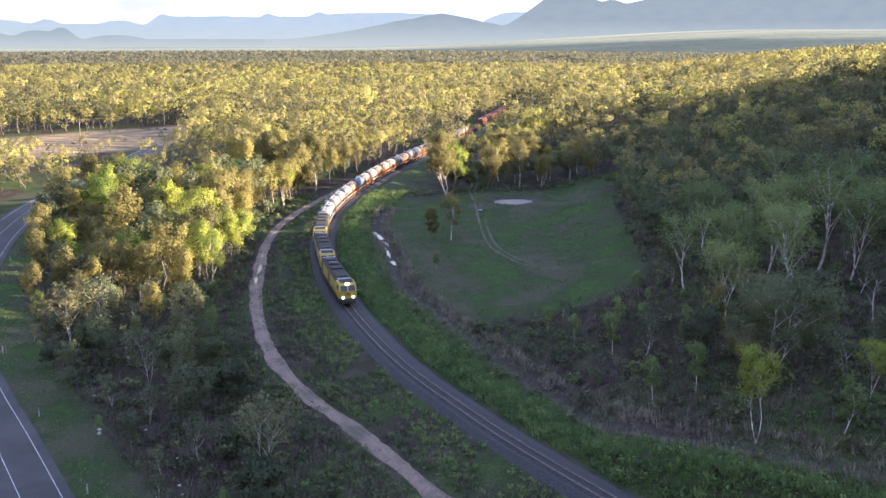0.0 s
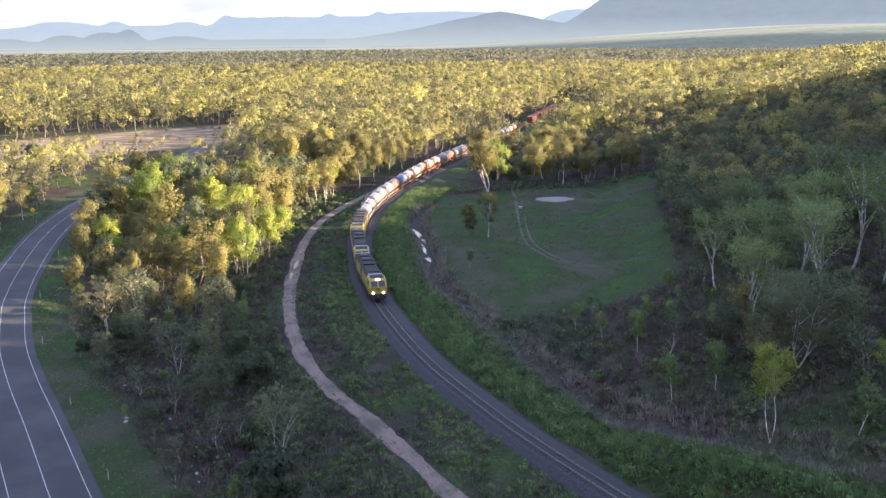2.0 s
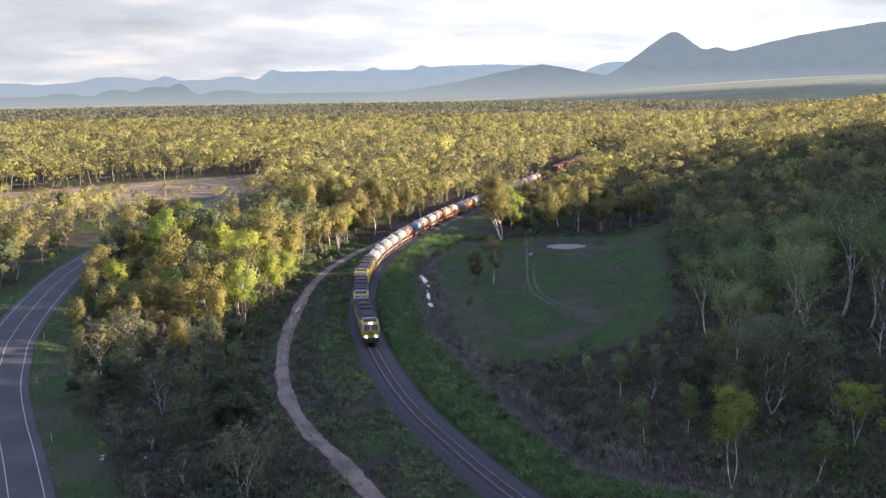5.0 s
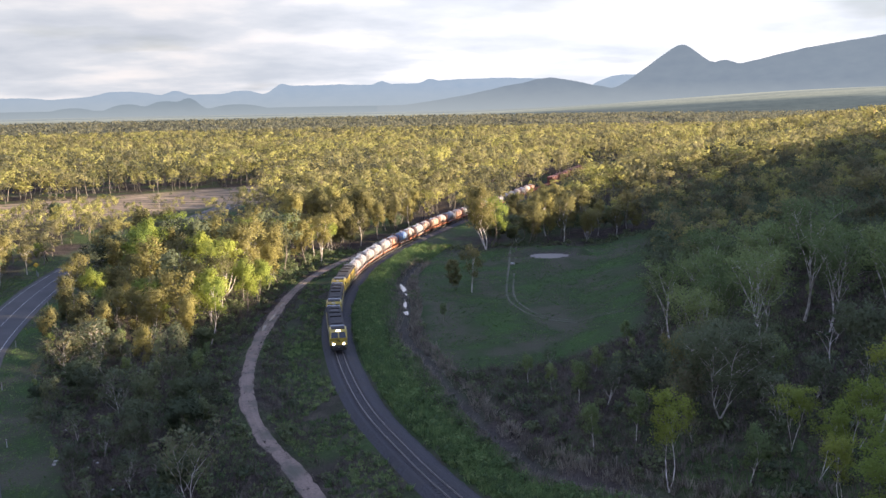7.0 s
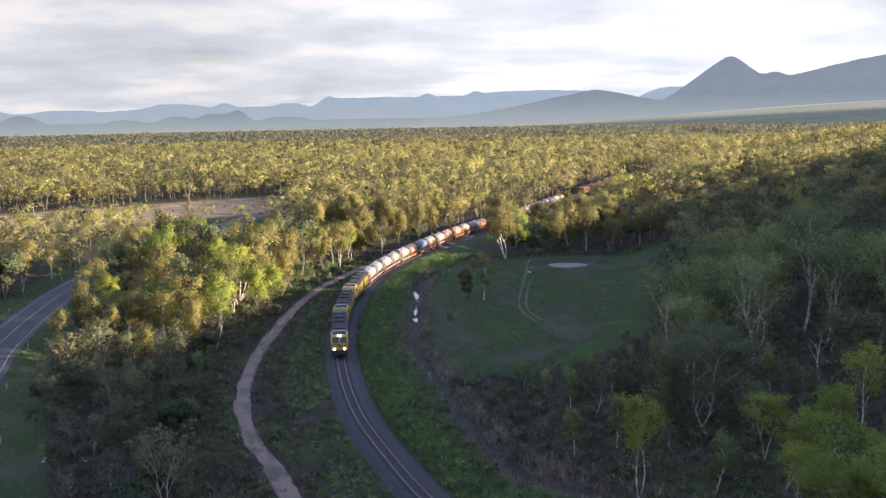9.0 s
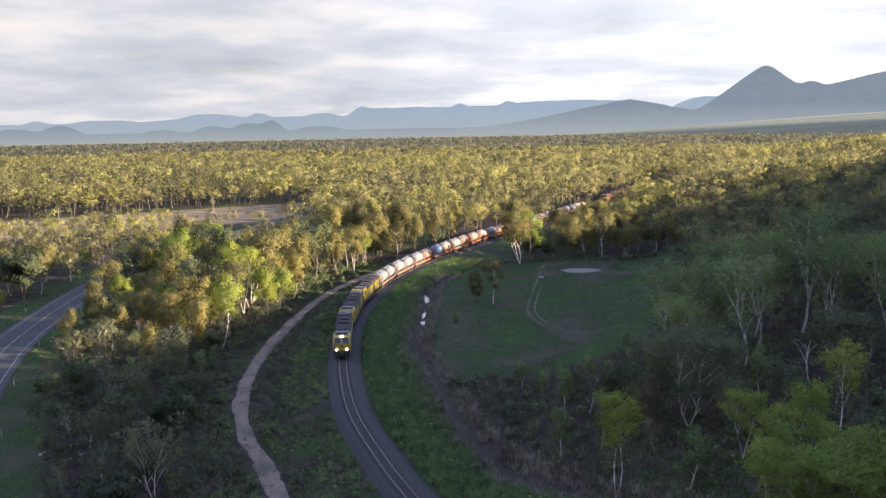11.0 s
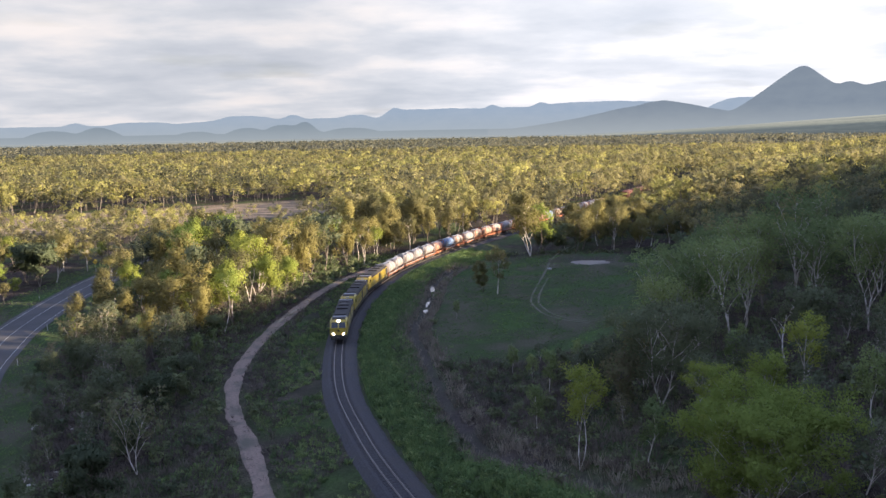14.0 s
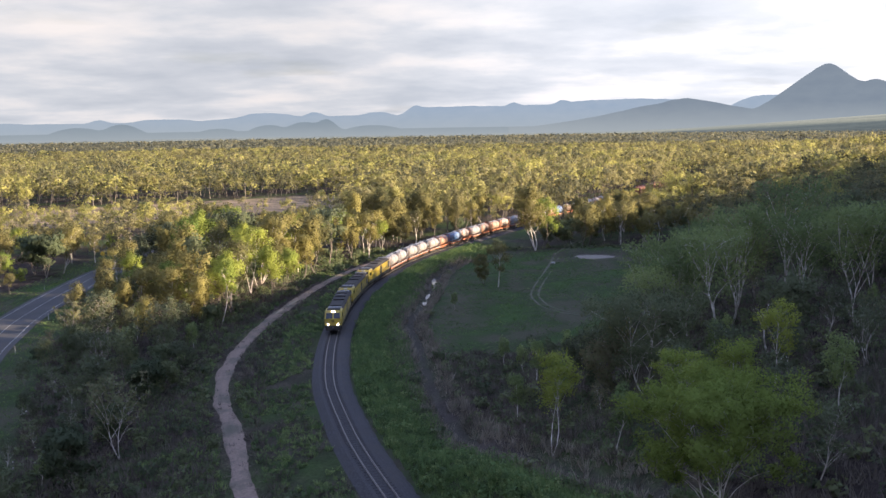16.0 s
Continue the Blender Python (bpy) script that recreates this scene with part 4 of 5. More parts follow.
def woods(name, label, spots, variants, leaf_mat, low, high, bark=True):
    """Many trees as one growth; each keeps its own height, turn and tint."""
    spots = np.asarray(spots)
    pick = rng.randint(len(variants), size=len(spots))
    lv, lf, lt, ln, wv, wf, n, m = [], [], [], [], [], [], 0, 0
    for k, (wood, leafage) in enumerate(variants):
        mine = spots[pick == k]
        if not len(mine):
            continue
        z = land(mine[:, 0], mine[:, 1]) - 0.1
        size = low + (high - low) * rng.rand(len(mine)) ** 1.3
        size = size * np.where((mine[:, 0] > 58) & (mine[:, 0] < 190) & (mine[:, 1] < 330), 0.70, 1.0) * np.where(by_line(mine[:, 0], mine[:, 1]), 0.60, 1.0) * np.where((mine[:, 0] < -20) & (mine[:, 1] - 0.55 * mine[:, 0] < 392), 0.68, 1.0)      # spur trees cut to let sun through, others to keep train and field visible
        turn, tint = rng.rand(len(mine)) * 6.283, np.clip(rng.normal(0.46, 0.24, len(mine)) + 0.50 * rough(mine[:, 0], mine[:, 1], 90, 77) + 0.65 * rough(0.35 * mine[:, 0], mine[:, 1], 300, 78), 0.01, 0.98)
        place = np.c_[mine, z]
        wide = np.stack([size * (0.8 + 0.5 * rng.rand(len(mine)))] * 2 + [size], 1)
        v, f, t, nn = scattered(*leafage[:2], place, turn, wide, tint, leafage[2])
        lv.append(v); lf.append(f + n); lt.append(t); ln.append(nn); n += len(v)
        if bark:
            v, f, t = scattered(*wood, place, turn, wide, tint)
            wv.append(v); wf.append(f + m); m += len(v)
    ob = tagged(new(name, mesh_of("crowns", np.concatenate(lv), np.concatenate(lf), leaf_mat, np.concatenate(lt), False, np.concatenate(ln))), label, "woodland", kind="stuff")
    if bark:
        t = new("trunks", mesh_of("trunks", np.concatenate(wv), np.concatenate(wf), BARK_PALE))
        t.parent = ob
    return ob


def small_tree(seed, per, leaf, limbs=5, twigs=1, clump=0.15, bole=0.28, spread=0.30):
    wood, leafage = tree_arrays(seed, height=1.0, spread=spread, flat=0.9, limbs=limbs, twigs=twigs, per=per, leaf=leaf, clump=clump, bole=bole, girth=0.013, sides=4)
    return (wood[0][:28], wood[1][wood[1].max(1) < 28]), leafage


def grid_spots(x0, x1, y0, y1, step, keep, jitter=0.48):
    x, y = np.meshgrid(np.arange(x0, x1, step), np.arange(y0, y1, step))
    x, y = x.ravel(), y.ravel()
    x = x + (rng.rand(len(x)) - 0.5) * 2 * jitter * step
    y = y + (rng.rand(len(y)) - 0.5) * 2 * jitter * step
    ok = keep(x, y)
    x, y = x[ok], y[ok]
    ok = ~open_ground(x, y)
    return np.stack([x[ok], y[ok]], 1)


def seen_side(x, y):
    """The sector that lies before the walk."""
    a = np.degrees(np.arctan2(x, y + 40))
    return (a > -33) & (a < 47)


mid = [small_tree(300 + k, 26, 0.0215, 6, 2, 0.095, 0.10 + 0.025 * k) for k in range(7)]
mid_far = [small_tree(310 + k, 10, 0.035, 6, 2, 0.13, 0.10 + 0.03 * k, 0.34) for k in range(6)]
far = [small_tree(320 + k, 8, 0.056, 5, 1, 0.17, 0.20 + 0.04 * k, 0.38) for k in range(5)]
distant = [small_tree(340 + k, 8, 0.105, 2, 0, 0.22, 0.30, 0.5) for k in range(4)]


def mid_keep(x, y):
    near_left = (x < 24) & (y < 285) & (x > -66)
    near_right = (x >= 20) & (y < 282) & (x < 82) & ((y < 150) | (y > 240) | (x < 62))
    thin = (x < -30) & (y - 0.55 * x < 392) & (y > 190)
    return seen_side(x, y) & ~near_left & ~near_right & (y > 80) & ((x > -66) | (y > 240) | (x < -112)) & (~thin | (rng.rand(len(x)) < 0.75)) & (rough(x, y, 45, 66) > -0.45) & (~by_line(x, y) | (rng.rand(len(x)) < 0.85))


def ring(a, b):
    return lambda x, y: seen_side(x, y) & (np.hypot(x, y) >= a) & (np.hypot(x, y) < b) & (rough(x, y, 90, 67) > -0.5)


woods("woodland", "open gum woodland with pale trunks and mixed olive crowns", grid_spots(-260, 300, 80, 370, 6.2, lambda x, y: mid_keep(x, y) & (np.hypot(x, y) < 370)), mid, LEAF_WOOD, 7, 15.5)
woods("woodland", "sunlit gum woodland behind the bend", grid_spots(-420, 470, 80, 620, 6.8, lambda x, y: mid_keep(x, y) & (np.hypot(x, y) >= 370) & (np.hypot(x, y) < 640)), mid_far, LEAF_WOOD, 7, 14.5)
woods("woodland", "sunlit gum woodland spreading over the plain", grid_spots(-700, 900, 0, 1100, 7.8, ring(638, 1050)), far, LEAF_WOOD, 6, 10.5, False)
woods("woodland", "distant woodland with haze put into its leaf colour", grid_spots(-1200, 1500, 0, 1760, 10.5, ring(1045, 1720)), distant, LEAF_HAZED, 5.5, 9, False)

# the dark leaf colour used here also stands for the spur's shade
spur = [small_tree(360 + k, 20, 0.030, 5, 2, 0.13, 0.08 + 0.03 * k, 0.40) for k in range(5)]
woods("woodland", "dense scrubby woodland on the spur, its shade put into dark leaves", grid_spots(58, 210, 112, 305, 5.2, lambda x, y: seen_side(x, y) & (x > 36 + 0.356 * (y - 103.2)) & ((x > 84) | (y > 150)) & (x < 205) & (y < 300)), spur, LEAF_DARK, 6, 11)

# trees added on the crest, outside the view, to block the sun from the bend
crest = grid_spots(110, 420, -150, 420, 7.5, lambda x, y: ~seen_side(x, y) & (y < 215))
woods("woodland", "unseen gum woodland added on the spur's crest to shade the bend", crest, far, LEAF_WOOD, 9, 14, False)


# ---- grass, scrub ----
def tuft(seed, blades, spread, width):
    r = np.random.RandomState(seed)
    v = []
    for k in range(blades):
        a, b = r.rand() * 6.283, r.rand() * 6.283
        base = np.array([math.cos(a), math.sin(a), 0]) * spread * 0.45 * r.rand()
        out = np.array([math.cos(a), math.sin(a), 0]) * spread * (0.3 + 0.8 * r.rand())
        side = np.array([math.cos(b), math.sin(b), 0]) * width
        h = 0.55 + 0.45 * r.rand()
        tip = base + out * 0.9 + (0, 0, h)
        v += [base - side, base + side, tip + side * 0.35, tip - side * 0.35]
    v = np.array(v)
    return v, np.arange(len(v)).reshape(-1, 4)


def growth(name, label, spots, variants, mat, low, high, bias=0.5, wide=(0.8, 1.3)):
    spots = np.asarray(spots)
    pick = rng.randint(len(variants), size=len(spots))
    vs, fs, ts, ns, n = [], [], [], [], 0
    for k, var in enumerate(variants):
        mine = spots[pick == k]
        z = land(mine[:, 0], mine[:, 1]) - 0.05
        h = (low + (high - low) * rng.rand(len(mine)) ** 1.5) * (1 + 0.45 * rough(mine[:, 0], mine[:, 1], 3.6, 93))
        w = h * (wide[0] + (wide[1] - wide[0]) * rng.rand(len(mine)))
        tint = np.clip(bias + 0.35 * rough(mine[:, 0], mine[:, 1], 14, 91) + rng.normal(0, 0.2, len(mine)) + 0.3 * rough(mine[:, 0], mine[:, 1], 4.5, 92), 0.02, 0.97)
        v, f, t, *nn = scattered(*var[:2], np.c_[mine, z], rng.rand(len(mine)) * 6.283, np.stack([w, w, h], 1), tint, var[2] if len(var) == 3 else None)
        vs.append(v); fs.append(f + n); ts.append(t); ns += nn; n += len(v)
    return tagged(new(name, mesh_of(name, np.concatenate(vs), np.concatenate(fs), mat, np.concatenate(ts), False, np.concatenate(ns) if ns else None)), label, "grass", kind="stuff")


def spots_where(n, x0, x1, y0, y1, keep):
    x, y = x0 + (x1 - x0) * rng.rand(n), y0 + (y1 - y0) * rng.rand(n)
    k = keep(x, y)
    return np.stack([x[k], y[k]], 1)


def bank_keep(x, y):
    rail, rs = away(RAIL_LINE, x, y)
    ditch, _ = away(DITCH_LINE, x, y)
    return (rs > 3.5) & (rail < 13.0) & (ditch > 2.0)


def verge_keep(x, y):
    rail, rs = away(RAIL_LINE, x, y)
    dirt, _ = away(DIRT_LINE, x, y)
    return (rs < -2.7) & (rail < 24) & (dirt > 2.1) & (rough(x, y, 16, 61) > -0.22)


def scrub_keep(x, y):
    rail, rs = away(RAIL_LINE, x, y)
    dirt, _ = away(DIRT_LINE, x, y)
    road, _ = away(ROAD_LINE, x, y)
    ditch, _ = away(DITCH_LINE, x, y)
    return (rail > 9) & (dirt > 2.4) & (road > 11) & (ditch > 1.8) & (in_paddock(x, y) < 0.4) & ((x < 12) | (rs > 0))


def blades(seed, count, spread, width):
    """A tuft of single pointed blades."""
    r = np.random.RandomState(seed)
    a, b = r.rand(count) * 6.283, r.rand(count) * 6.283
    way = np.stack([np.cos(a), np.sin(a), 0 * a], 1)
    base = way * (spread * 0.5 * r.rand(count))[:, None]
    side = np.stack([np.cos(b), np.sin(b), 0 * b], 1) * width
    tip = base + way * (spread * (0.2 + 0.8 * r.rand(count)))[:, None] + np.stack([0 * a, 0 * a, 0.5 + 0.5 * r.rand(count)], 1)
    return np.stack([base - side, base + side, tip], 1).reshape(-1, 3), np.arange(count * 3).reshape(-1, 3)


grass_blades = [blades(450 + k, 10, 0.5, 0.055) for k in range(6)]
scrub_blades = [blades(460 + k, 9, 0.6, 0.035) for k in range(6)]
thin_tufts = [tuft(420 + k, 12, 0.55, 0.028) for k in range(5)]
mounds = [leaves_at(np.random.RandomState(430 + k), [(0, 0, 0.35), (0.25, 0.1, 0.25), (-0.2, 0.2, 0.3)], [0.50, 0.42, 0.40], 30, 0.080, 0.85) for k in range(4)]
growth("tall_grass", "lush green tall grass and weeds on the railway bank", spots_where(20000, -4, 36, 50, 250, bank_keep), mounds, GRASS_GREEN, 0.45, 1.35, 0.5)
growth("tall_grass", "long green grass blades on the railway bank", spots_where(60000, -4, 36, 50, 250, bank_keep), grass_blades, GRASS_GREEN, 0.5, 1.25, 0.55, (0.7, 1.2))
growth("verge_grass", "patchy green grass and weeds between track and dirt road", spots_where(9000, -32, 22, 55, 250, verge_keep), mounds, GRASS_GREEN, 0.3, 0.95, 0.25)
growth("verge_grass", "long grass between track and dirt road", spots_where(34000, -32, 22, 50, 250, verge_keep), grass_blades, GRASS_GREEN, 0.3, 0.85, 0.15, (0.9, 1.6))
growth("dry_grass", "bleached dry grass patches between track and dirt road", spots_where(34000, -32, 22, 50, 250, lambda x, y: verge_keep(x, y) & (rough(x, y, 11, 64) > -0.05)), scrub_blades, GRASS_DRY, 0.4, 1.0, 0.5)
growth("verge_grass", "ragged grass along the edges of the dirt road", spots_where(26000, -32, 22, 50, 250, lambda x, y: (away(DIRT_LINE, x, y)[0] > 0.8) & (away(DIRT_LINE, x, y)[0] < 2.3)), thin_tufts, GRASS_DRY, 0.12, 0.5, 0.45, (1.0, 2.0))
growth("dry_grass", "pale grey dry grass along the ditch", spots_where(26000, 2, 40, 55, 235, lambda x, y: (away(DITCH_LINE, x, y)[0] < 3.0) & (away(DITCH_LINE, x, y)[0] > 1.1)), thin_tufts, GRASS_PALE, 0.5, 1.3, 0.5)
growth("verge_grass", "short green grass on the road verge", spots_where(50000, -82, -24, 60, 250, lambda x, y: (away(ROAD_LINE, x, y)[0] > 4.9) & (away(ROAD_LINE, x, y)[0] < 13)), grass_blades, GRASS_GREEN, 0.12, 0.4, 0.22, (0.9, 1.7))
growth("paddock_grass", "short green paddock grass with bare patches", spots_where(26000, 8, 75, 128, 246, lambda x, y: (in_paddock(x, y) > 0.3) & (rough(x, y, 20, 63) > -0.25)), grass_blades, GRASS_GREEN, 0.10, 0.42, 0.25, (1.0, 2.0))
growth("dry_scrub", "grey-brown dry grass and leafless scrub", spots_where(62000, -62, 84, 38, 200, scrub_keep), scrub_blades, GRASS_DRY, 0.4, 1.5, 0.35)
growth("low_shrubs", "low green shrubs and weeds under the trees", spots_where(9000, -62, 84, 38, 250, scrub_keep), [leaves_at(np.random.RandomState(440 + k), [(0, 0, 0.45), (0.2, 0.1, 0.3)], [0.5, 0.45], 22, 0.12) for k in range(4)], LEAF_DARK, 0.5, 1.9, 0.5)
growth("field_shrubs", "scattered low shrubs on the pale cleared field", spots_where(900, -190, -26, 290, 470, lambda x, y: (in_field(x, y) > 0.5) & (rough(x, y, 40, 95) > 0.05)), mounds, LEAF_DARK, 0.6, 2.2, 0.6)


# ---- the train ----
def add_box(bm, x, y, z, sx, sy, sz, bevel=0.0):
    """A box by its centre and size, with eased edges."""
    got = bmesh.ops.create_cube(bm, size=1.0, matrix=Matrix.Translation((x, y, z)) @ Matrix.Diagonal((sx, sy, sz, 1)))
    if bevel:
        edges = list({e for v in got["verts"] for e in v.link_edges})
        bmesh.ops.bevel(bm, geom=edges, offset=bevel, segments=2, affect="EDGES", profile=0.5)


def add_rod(bm, a, b, radius, sides=10, cap=True, radius2=None):
    a, b = Vector(a), Vector(b)
    m = Matrix.Translation((a + b) / 2) @ (b - a).to_track_quat("Z", "Y").to_matrix().to_4x4()
    bmesh.ops.create_cone(bm, cap_ends=cap, segments=sides, radius1=radius, radius2=radius if radius2 is None else radius2, depth=(b - a).length, matrix=m)


def add_prism(bm, outline, y0, y1):
    """An outline in x and z, drawn out along y."""
    a = [bm.verts.new((x, y0, z)) for x, z in outline]
    b = [bm.verts.new((x, y1, z)) for x, z in outline]
    bm.faces.new(a[::-1]); bm.faces.new(b)
    for i in range(len(a)):
        j = (i + 1) % len(a)
        bm.faces.new((a[i], a[j], b[j], b[i]))


def part(name, bm, mat, parent, label="", soft=False):
    """Links a bmesh as one mesh under a thing or a part."""
    bmesh.ops.recalc_face_normals(bm, faces=bm.faces)
    me = bpy.data.meshes.new(name)
    bm.to_mesh(me); bm.free()
    me.materials.append(mat)
    if soft:
        me.polygons.foreach_set("use_smooth", [True] * len(me.polygons))
        me.set_sharp_from_angle(angle=radians(38))
    ob = new(name, me)
    ob.parent = parent
    return tagged(ob, label)


def bogie(parent, y, axles=2, radius=0.43):
    bm = bmesh.new()
    long = 1.75 * (axles - 1)
    for s in (-1, 1):
        add_box(bm, s * 0.86, y, 0.52, 0.16, long + 1.0, 0.26, 0.05)
        for k in range(axles):
            add_box(bm, s * 0.88, y + (k - (axles - 1) / 2) * 1.75, 0.45, 0.22, 0.34, 0.34, 0.04)
    add_box(bm, 0, y, 0.58, 1.7, 0.5, 0.24, 0.03)
    frame_part = part("bogie", bm, BLACK_STEEL, parent, "black cast bogie frame")
    for k in range(axles):
        bm = bmesh.new()
        yy = y + (k - (axles - 1) / 2) * 1.75
        for s in (-1, 1):
            add_rod(bm, (s * 0.50, yy, radius), (s * 0.63, yy, radius), radius, 18)
            add_rod(bm, (s * 0.47, yy, radius), (s * 0.50, yy, radius), radius + 0.03, 18)
        add_rod(bm, (-0.6, yy, radius), (0.6, yy, radius), 0.08, 8)
        part("wheelset", bm, BLACK_STEEL, frame_part, "worn steel wheelset")


def locomotive(lamps):
    """A diesel locomotive, nose towards +y, on the rails at z = 0."""
    ob = tagged(new("locomotive"), "yellow diesel freight locomotive with a dark sooty roof", "locomotive", "locomotives of the train")
    L, W = 19.6, 2.82
    bm = bmesh.new()
    add_box(bm, 0, 0, 1.28, W, L - 0.6, 0.30, 0.04)
    for s in (-1, 1):
        add_box(bm, s * 1.36, 0, 1.02, 0.06, L - 2.2, 0.28, 0.01)
    part("underframe", bm, BLACK_STEEL, ob, "black underframe sill")
    # cab: raked nose with a cut-back windscreen
    bm = bmesh.new()
    side = [(L / 2 - 0.35, 1.42), (L / 2 - 0.30, 2.55), (L / 2 - 0.95, 3.55), (L / 2 - 1.25, 3.80), (L / 2 - 3.3, 3.84), (L / 2 - 3.3, 1.42)]
    rows = [[bm.verts.new((x, y, z)) for y, z in side] for x in (-W / 2, -W / 2 + 0.18, W / 2 - 0.18, W / 2)]
    for k, z in ((0, -0.14), (3, -0.14)):
        for v in rows[k]:
            if v.co.z > 3:
                v.co.z += z
    n = len(side)
    for a, b in zip(rows, rows[1:]):
        for i in range(n):
            bm.faces.new((a[i], a[(i + 1) % n], b[(i + 1) % n], b[i]))
    bm.faces.new(rows[0]); bm.faces.new(rows[-1][::-1])
    bmesh.ops.bevel(bm, geom=[e for e in bm.edges if abs(e.verts[0].co.x) > 1.35 and abs(e.verts[1].co.x) > 1.35], offset=0.04, segments=2, affect="EDGES")
    cab = part("cab", bm, YELLOW, ob, "yellow driver's cab with a raked front")
    for s in (-1, 1):
        bm = bmesh.new()
        q = [(s * 0.10, 0.06), (s * 1.18, 0.06), (s * 1.12, 0.92), (s * 0.10, 0.92)]
        slope = Vector((0, -0.65, 1.0)).normalized()
        base = Vector((0, L / 2 - 0.30, 2.55))
        out = Vector((0, 1.0, 0.65)).normalized()
        lo = [bm.verts.new(base + slope * b * 1.15 + out * 0.004 + Vector((a, 0, 0))) for a, b in q]
        hi = [bm.verts.new(v.co + out * 0.03) for v in lo]
        bm.faces.new(hi); bm.faces.new(lo[::-1])
        for i in range(4):
            bm.faces.new((lo[i], lo[(i + 1) % 4], hi[(i + 1) % 4], hi[i]))
        part("windscreen", bm, GLASS, cab, "dark windscreen pane")
        bm = bmesh.new()
        add_box(bm, s * (W / 2 + 0.012), L / 2 - 1.9, 2.95, 0.03, 1.1, 0.62, 0.01)
        part("side_window", bm, GLASS, cab, "dark cab side window")
        bm = bmesh.new()
        add_box(bm, s * (W / 2 + 0.01), L / 2 - 2.85, 2.35, 0.03, 0.62, 1.75, 0.01)
        part("cab_door", bm, YELLOW, cab)
        bm = bmesh.new()
        add_rod(bm, (s * 0.82, L / 2 - 0.30, 1.62), (s * 0.82, L / 2 - 0.22, 1.62), 0.17, 16)
        part("ditch_light", bm, lamps, ob, "round ditch light")
        bm = bmesh.new()
        add_box(bm, s * 1.08, L / 2 - 0.30, 1.95, 0.34, 0.07, 0.16, 0.02)
        part("marker_light", bm, GREY_STEEL, ob, "grey marker light housing")
    bm = bmesh.new()
    for s in (-0.17, 0.17):
        add_rod(bm, (s, L / 2 - 1.02, 3.68), (s, L / 2 - 0.92, 3.66), 0.15, 14)
    part("headlight", bm, lamps, ob, "twin headlight over the windscreen")
    bm = bmesh.new()
    add_prism(bm, [(-0.34, 1.98), (-0.12, 1.98), (0.12, 2.36), (-0.08, 2.36)], L / 2 - 0.33, L / 2 - 0.27)
    add_prism(bm, [(0.00, 1.98), (0.10, 1.98), (0.34, 2.36), (0.22, 2.36)], L / 2 - 0.33, L / 2 - 0.27)
    part("emblem", bm, BLACK_STEEL, cab, "dark slanted emblem bars")
    bm = bmesh.new()
    add_box(bm, 0, L / 2 - 0.28, 0.92, 2.5, 0.16, 0.62, 0.05)
    add_box(bm, 0, L / 2 - 0.05, 1.0, 0.34, 0.5, 0.3, 0.04)
    for k in range(5):
        add_rod(bm, (-0.9 + 0.45 * k, L / 2 - 0.2, 1.3), (-0.9 + 0.45 * k, L / 2 - 0.2, 0.72), 0.03, 6)
    part("pilot", bm, BLACK_STEEL, ob, "black pilot plate and coupler")
    bm = bmesh.new()
    add_box(bm, 0, L / 2 - 2.25, 3.88, 2.2, 1.7, 0.10, 0.04)
    part("cab_roof", bm, ROOF_DARK, cab, "dark cab roof panel")
    # long hood
    bm = bmesh.new()
    add_prism(bm, [(-1.36, 1.43), (-1.36, 3.42), (-1.12, 3.66), (1.12, 3.66), (1.36, 3.42), (1.36, 1.43)], -L / 2 + 0.7, L / 2 - 3.32)
    hood = part("hood", bm, YELLOW, ob, "yellow engine hood with side doors")
    bm = bmesh.new()
    add_prism(bm, [(-1.375, 3.36), (-1.375, 3.44), (-1.13, 3.685), (-1.02, 3.76), (1.02, 3.76), (1.13, 3.685), (1.375, 3.44), (1.375, 3.36)], -L / 2 + 0.75, L / 2 - 3.4)
    roof = part("roof", bm, ROOF_DARK, ob, "dark sooty hood roof")
    for y, sy, sz in ((-7.4, 2.2, 0.16), (-4.6, 2.2, 0.16), (-1.2, 1.6, 0.22), (3.2, 2.4, 0.12)):
        bm = bmesh.new()
        add_box(bm, 0, y, 3.76 + sz / 2, 1.9, sy, sz, 0.04)
        hatch = part("roof_hatch", bm, ROOF_DARK, roof)
        if y < -4:
            bm = bmesh.new()
            add_rod(bm, (0, y, 3.92), (0, y, 3.99), 0.72, 20)
            part("fan_grille", bm, BLACK_STEEL, roof, "round black radiator fan grille")
    for y in (-8.75, 6.05):
        bm = bmesh.new()
        add_box(bm, 0, y, 3.82, 2.3, 0.5, 0.14, 0.04)
        part("roof_band", bm, GREY_STEEL, roof, "pale grey roof band")
    for s in (-1, 1):
        for k in range(8):
            bm = bmesh.new()
            add_box(bm, s * 1.372, -8.2 + 1.75 * k, 2.4, 0.03, 1.5, 1.6, 0.01)
            part("hood_door", bm, YELLOW if k % 4 else BLACK_STEEL, hood)
        bm = bmesh.new()
        for k in range(11):
            add_rod(bm, (s * 1.40, -9.0 + 1.5 * k, 1.43), (s * 1.40, -9.0 + 1.5 * k, 2.35), 0.022, 5)
        add_rod(bm, (s * 1.40, -9.0, 2.35), (s * 1.40, 6.0, 2.35), 0.022, 5)
        part("handrail", bm, GREY_STEEL, ob, "thin grey handrail")
    bm = bmesh.new()
    add_box(bm, 0, 0, 0.72, 2.3, 4.6, 0.75, 0.12)
    part("fuel_tank", bm, BLACK_STEEL, ob, "black fuel tank")
    for y in (-6.1, 6.1):
        bogie(ob, y, 3, 0.48)
    return ob


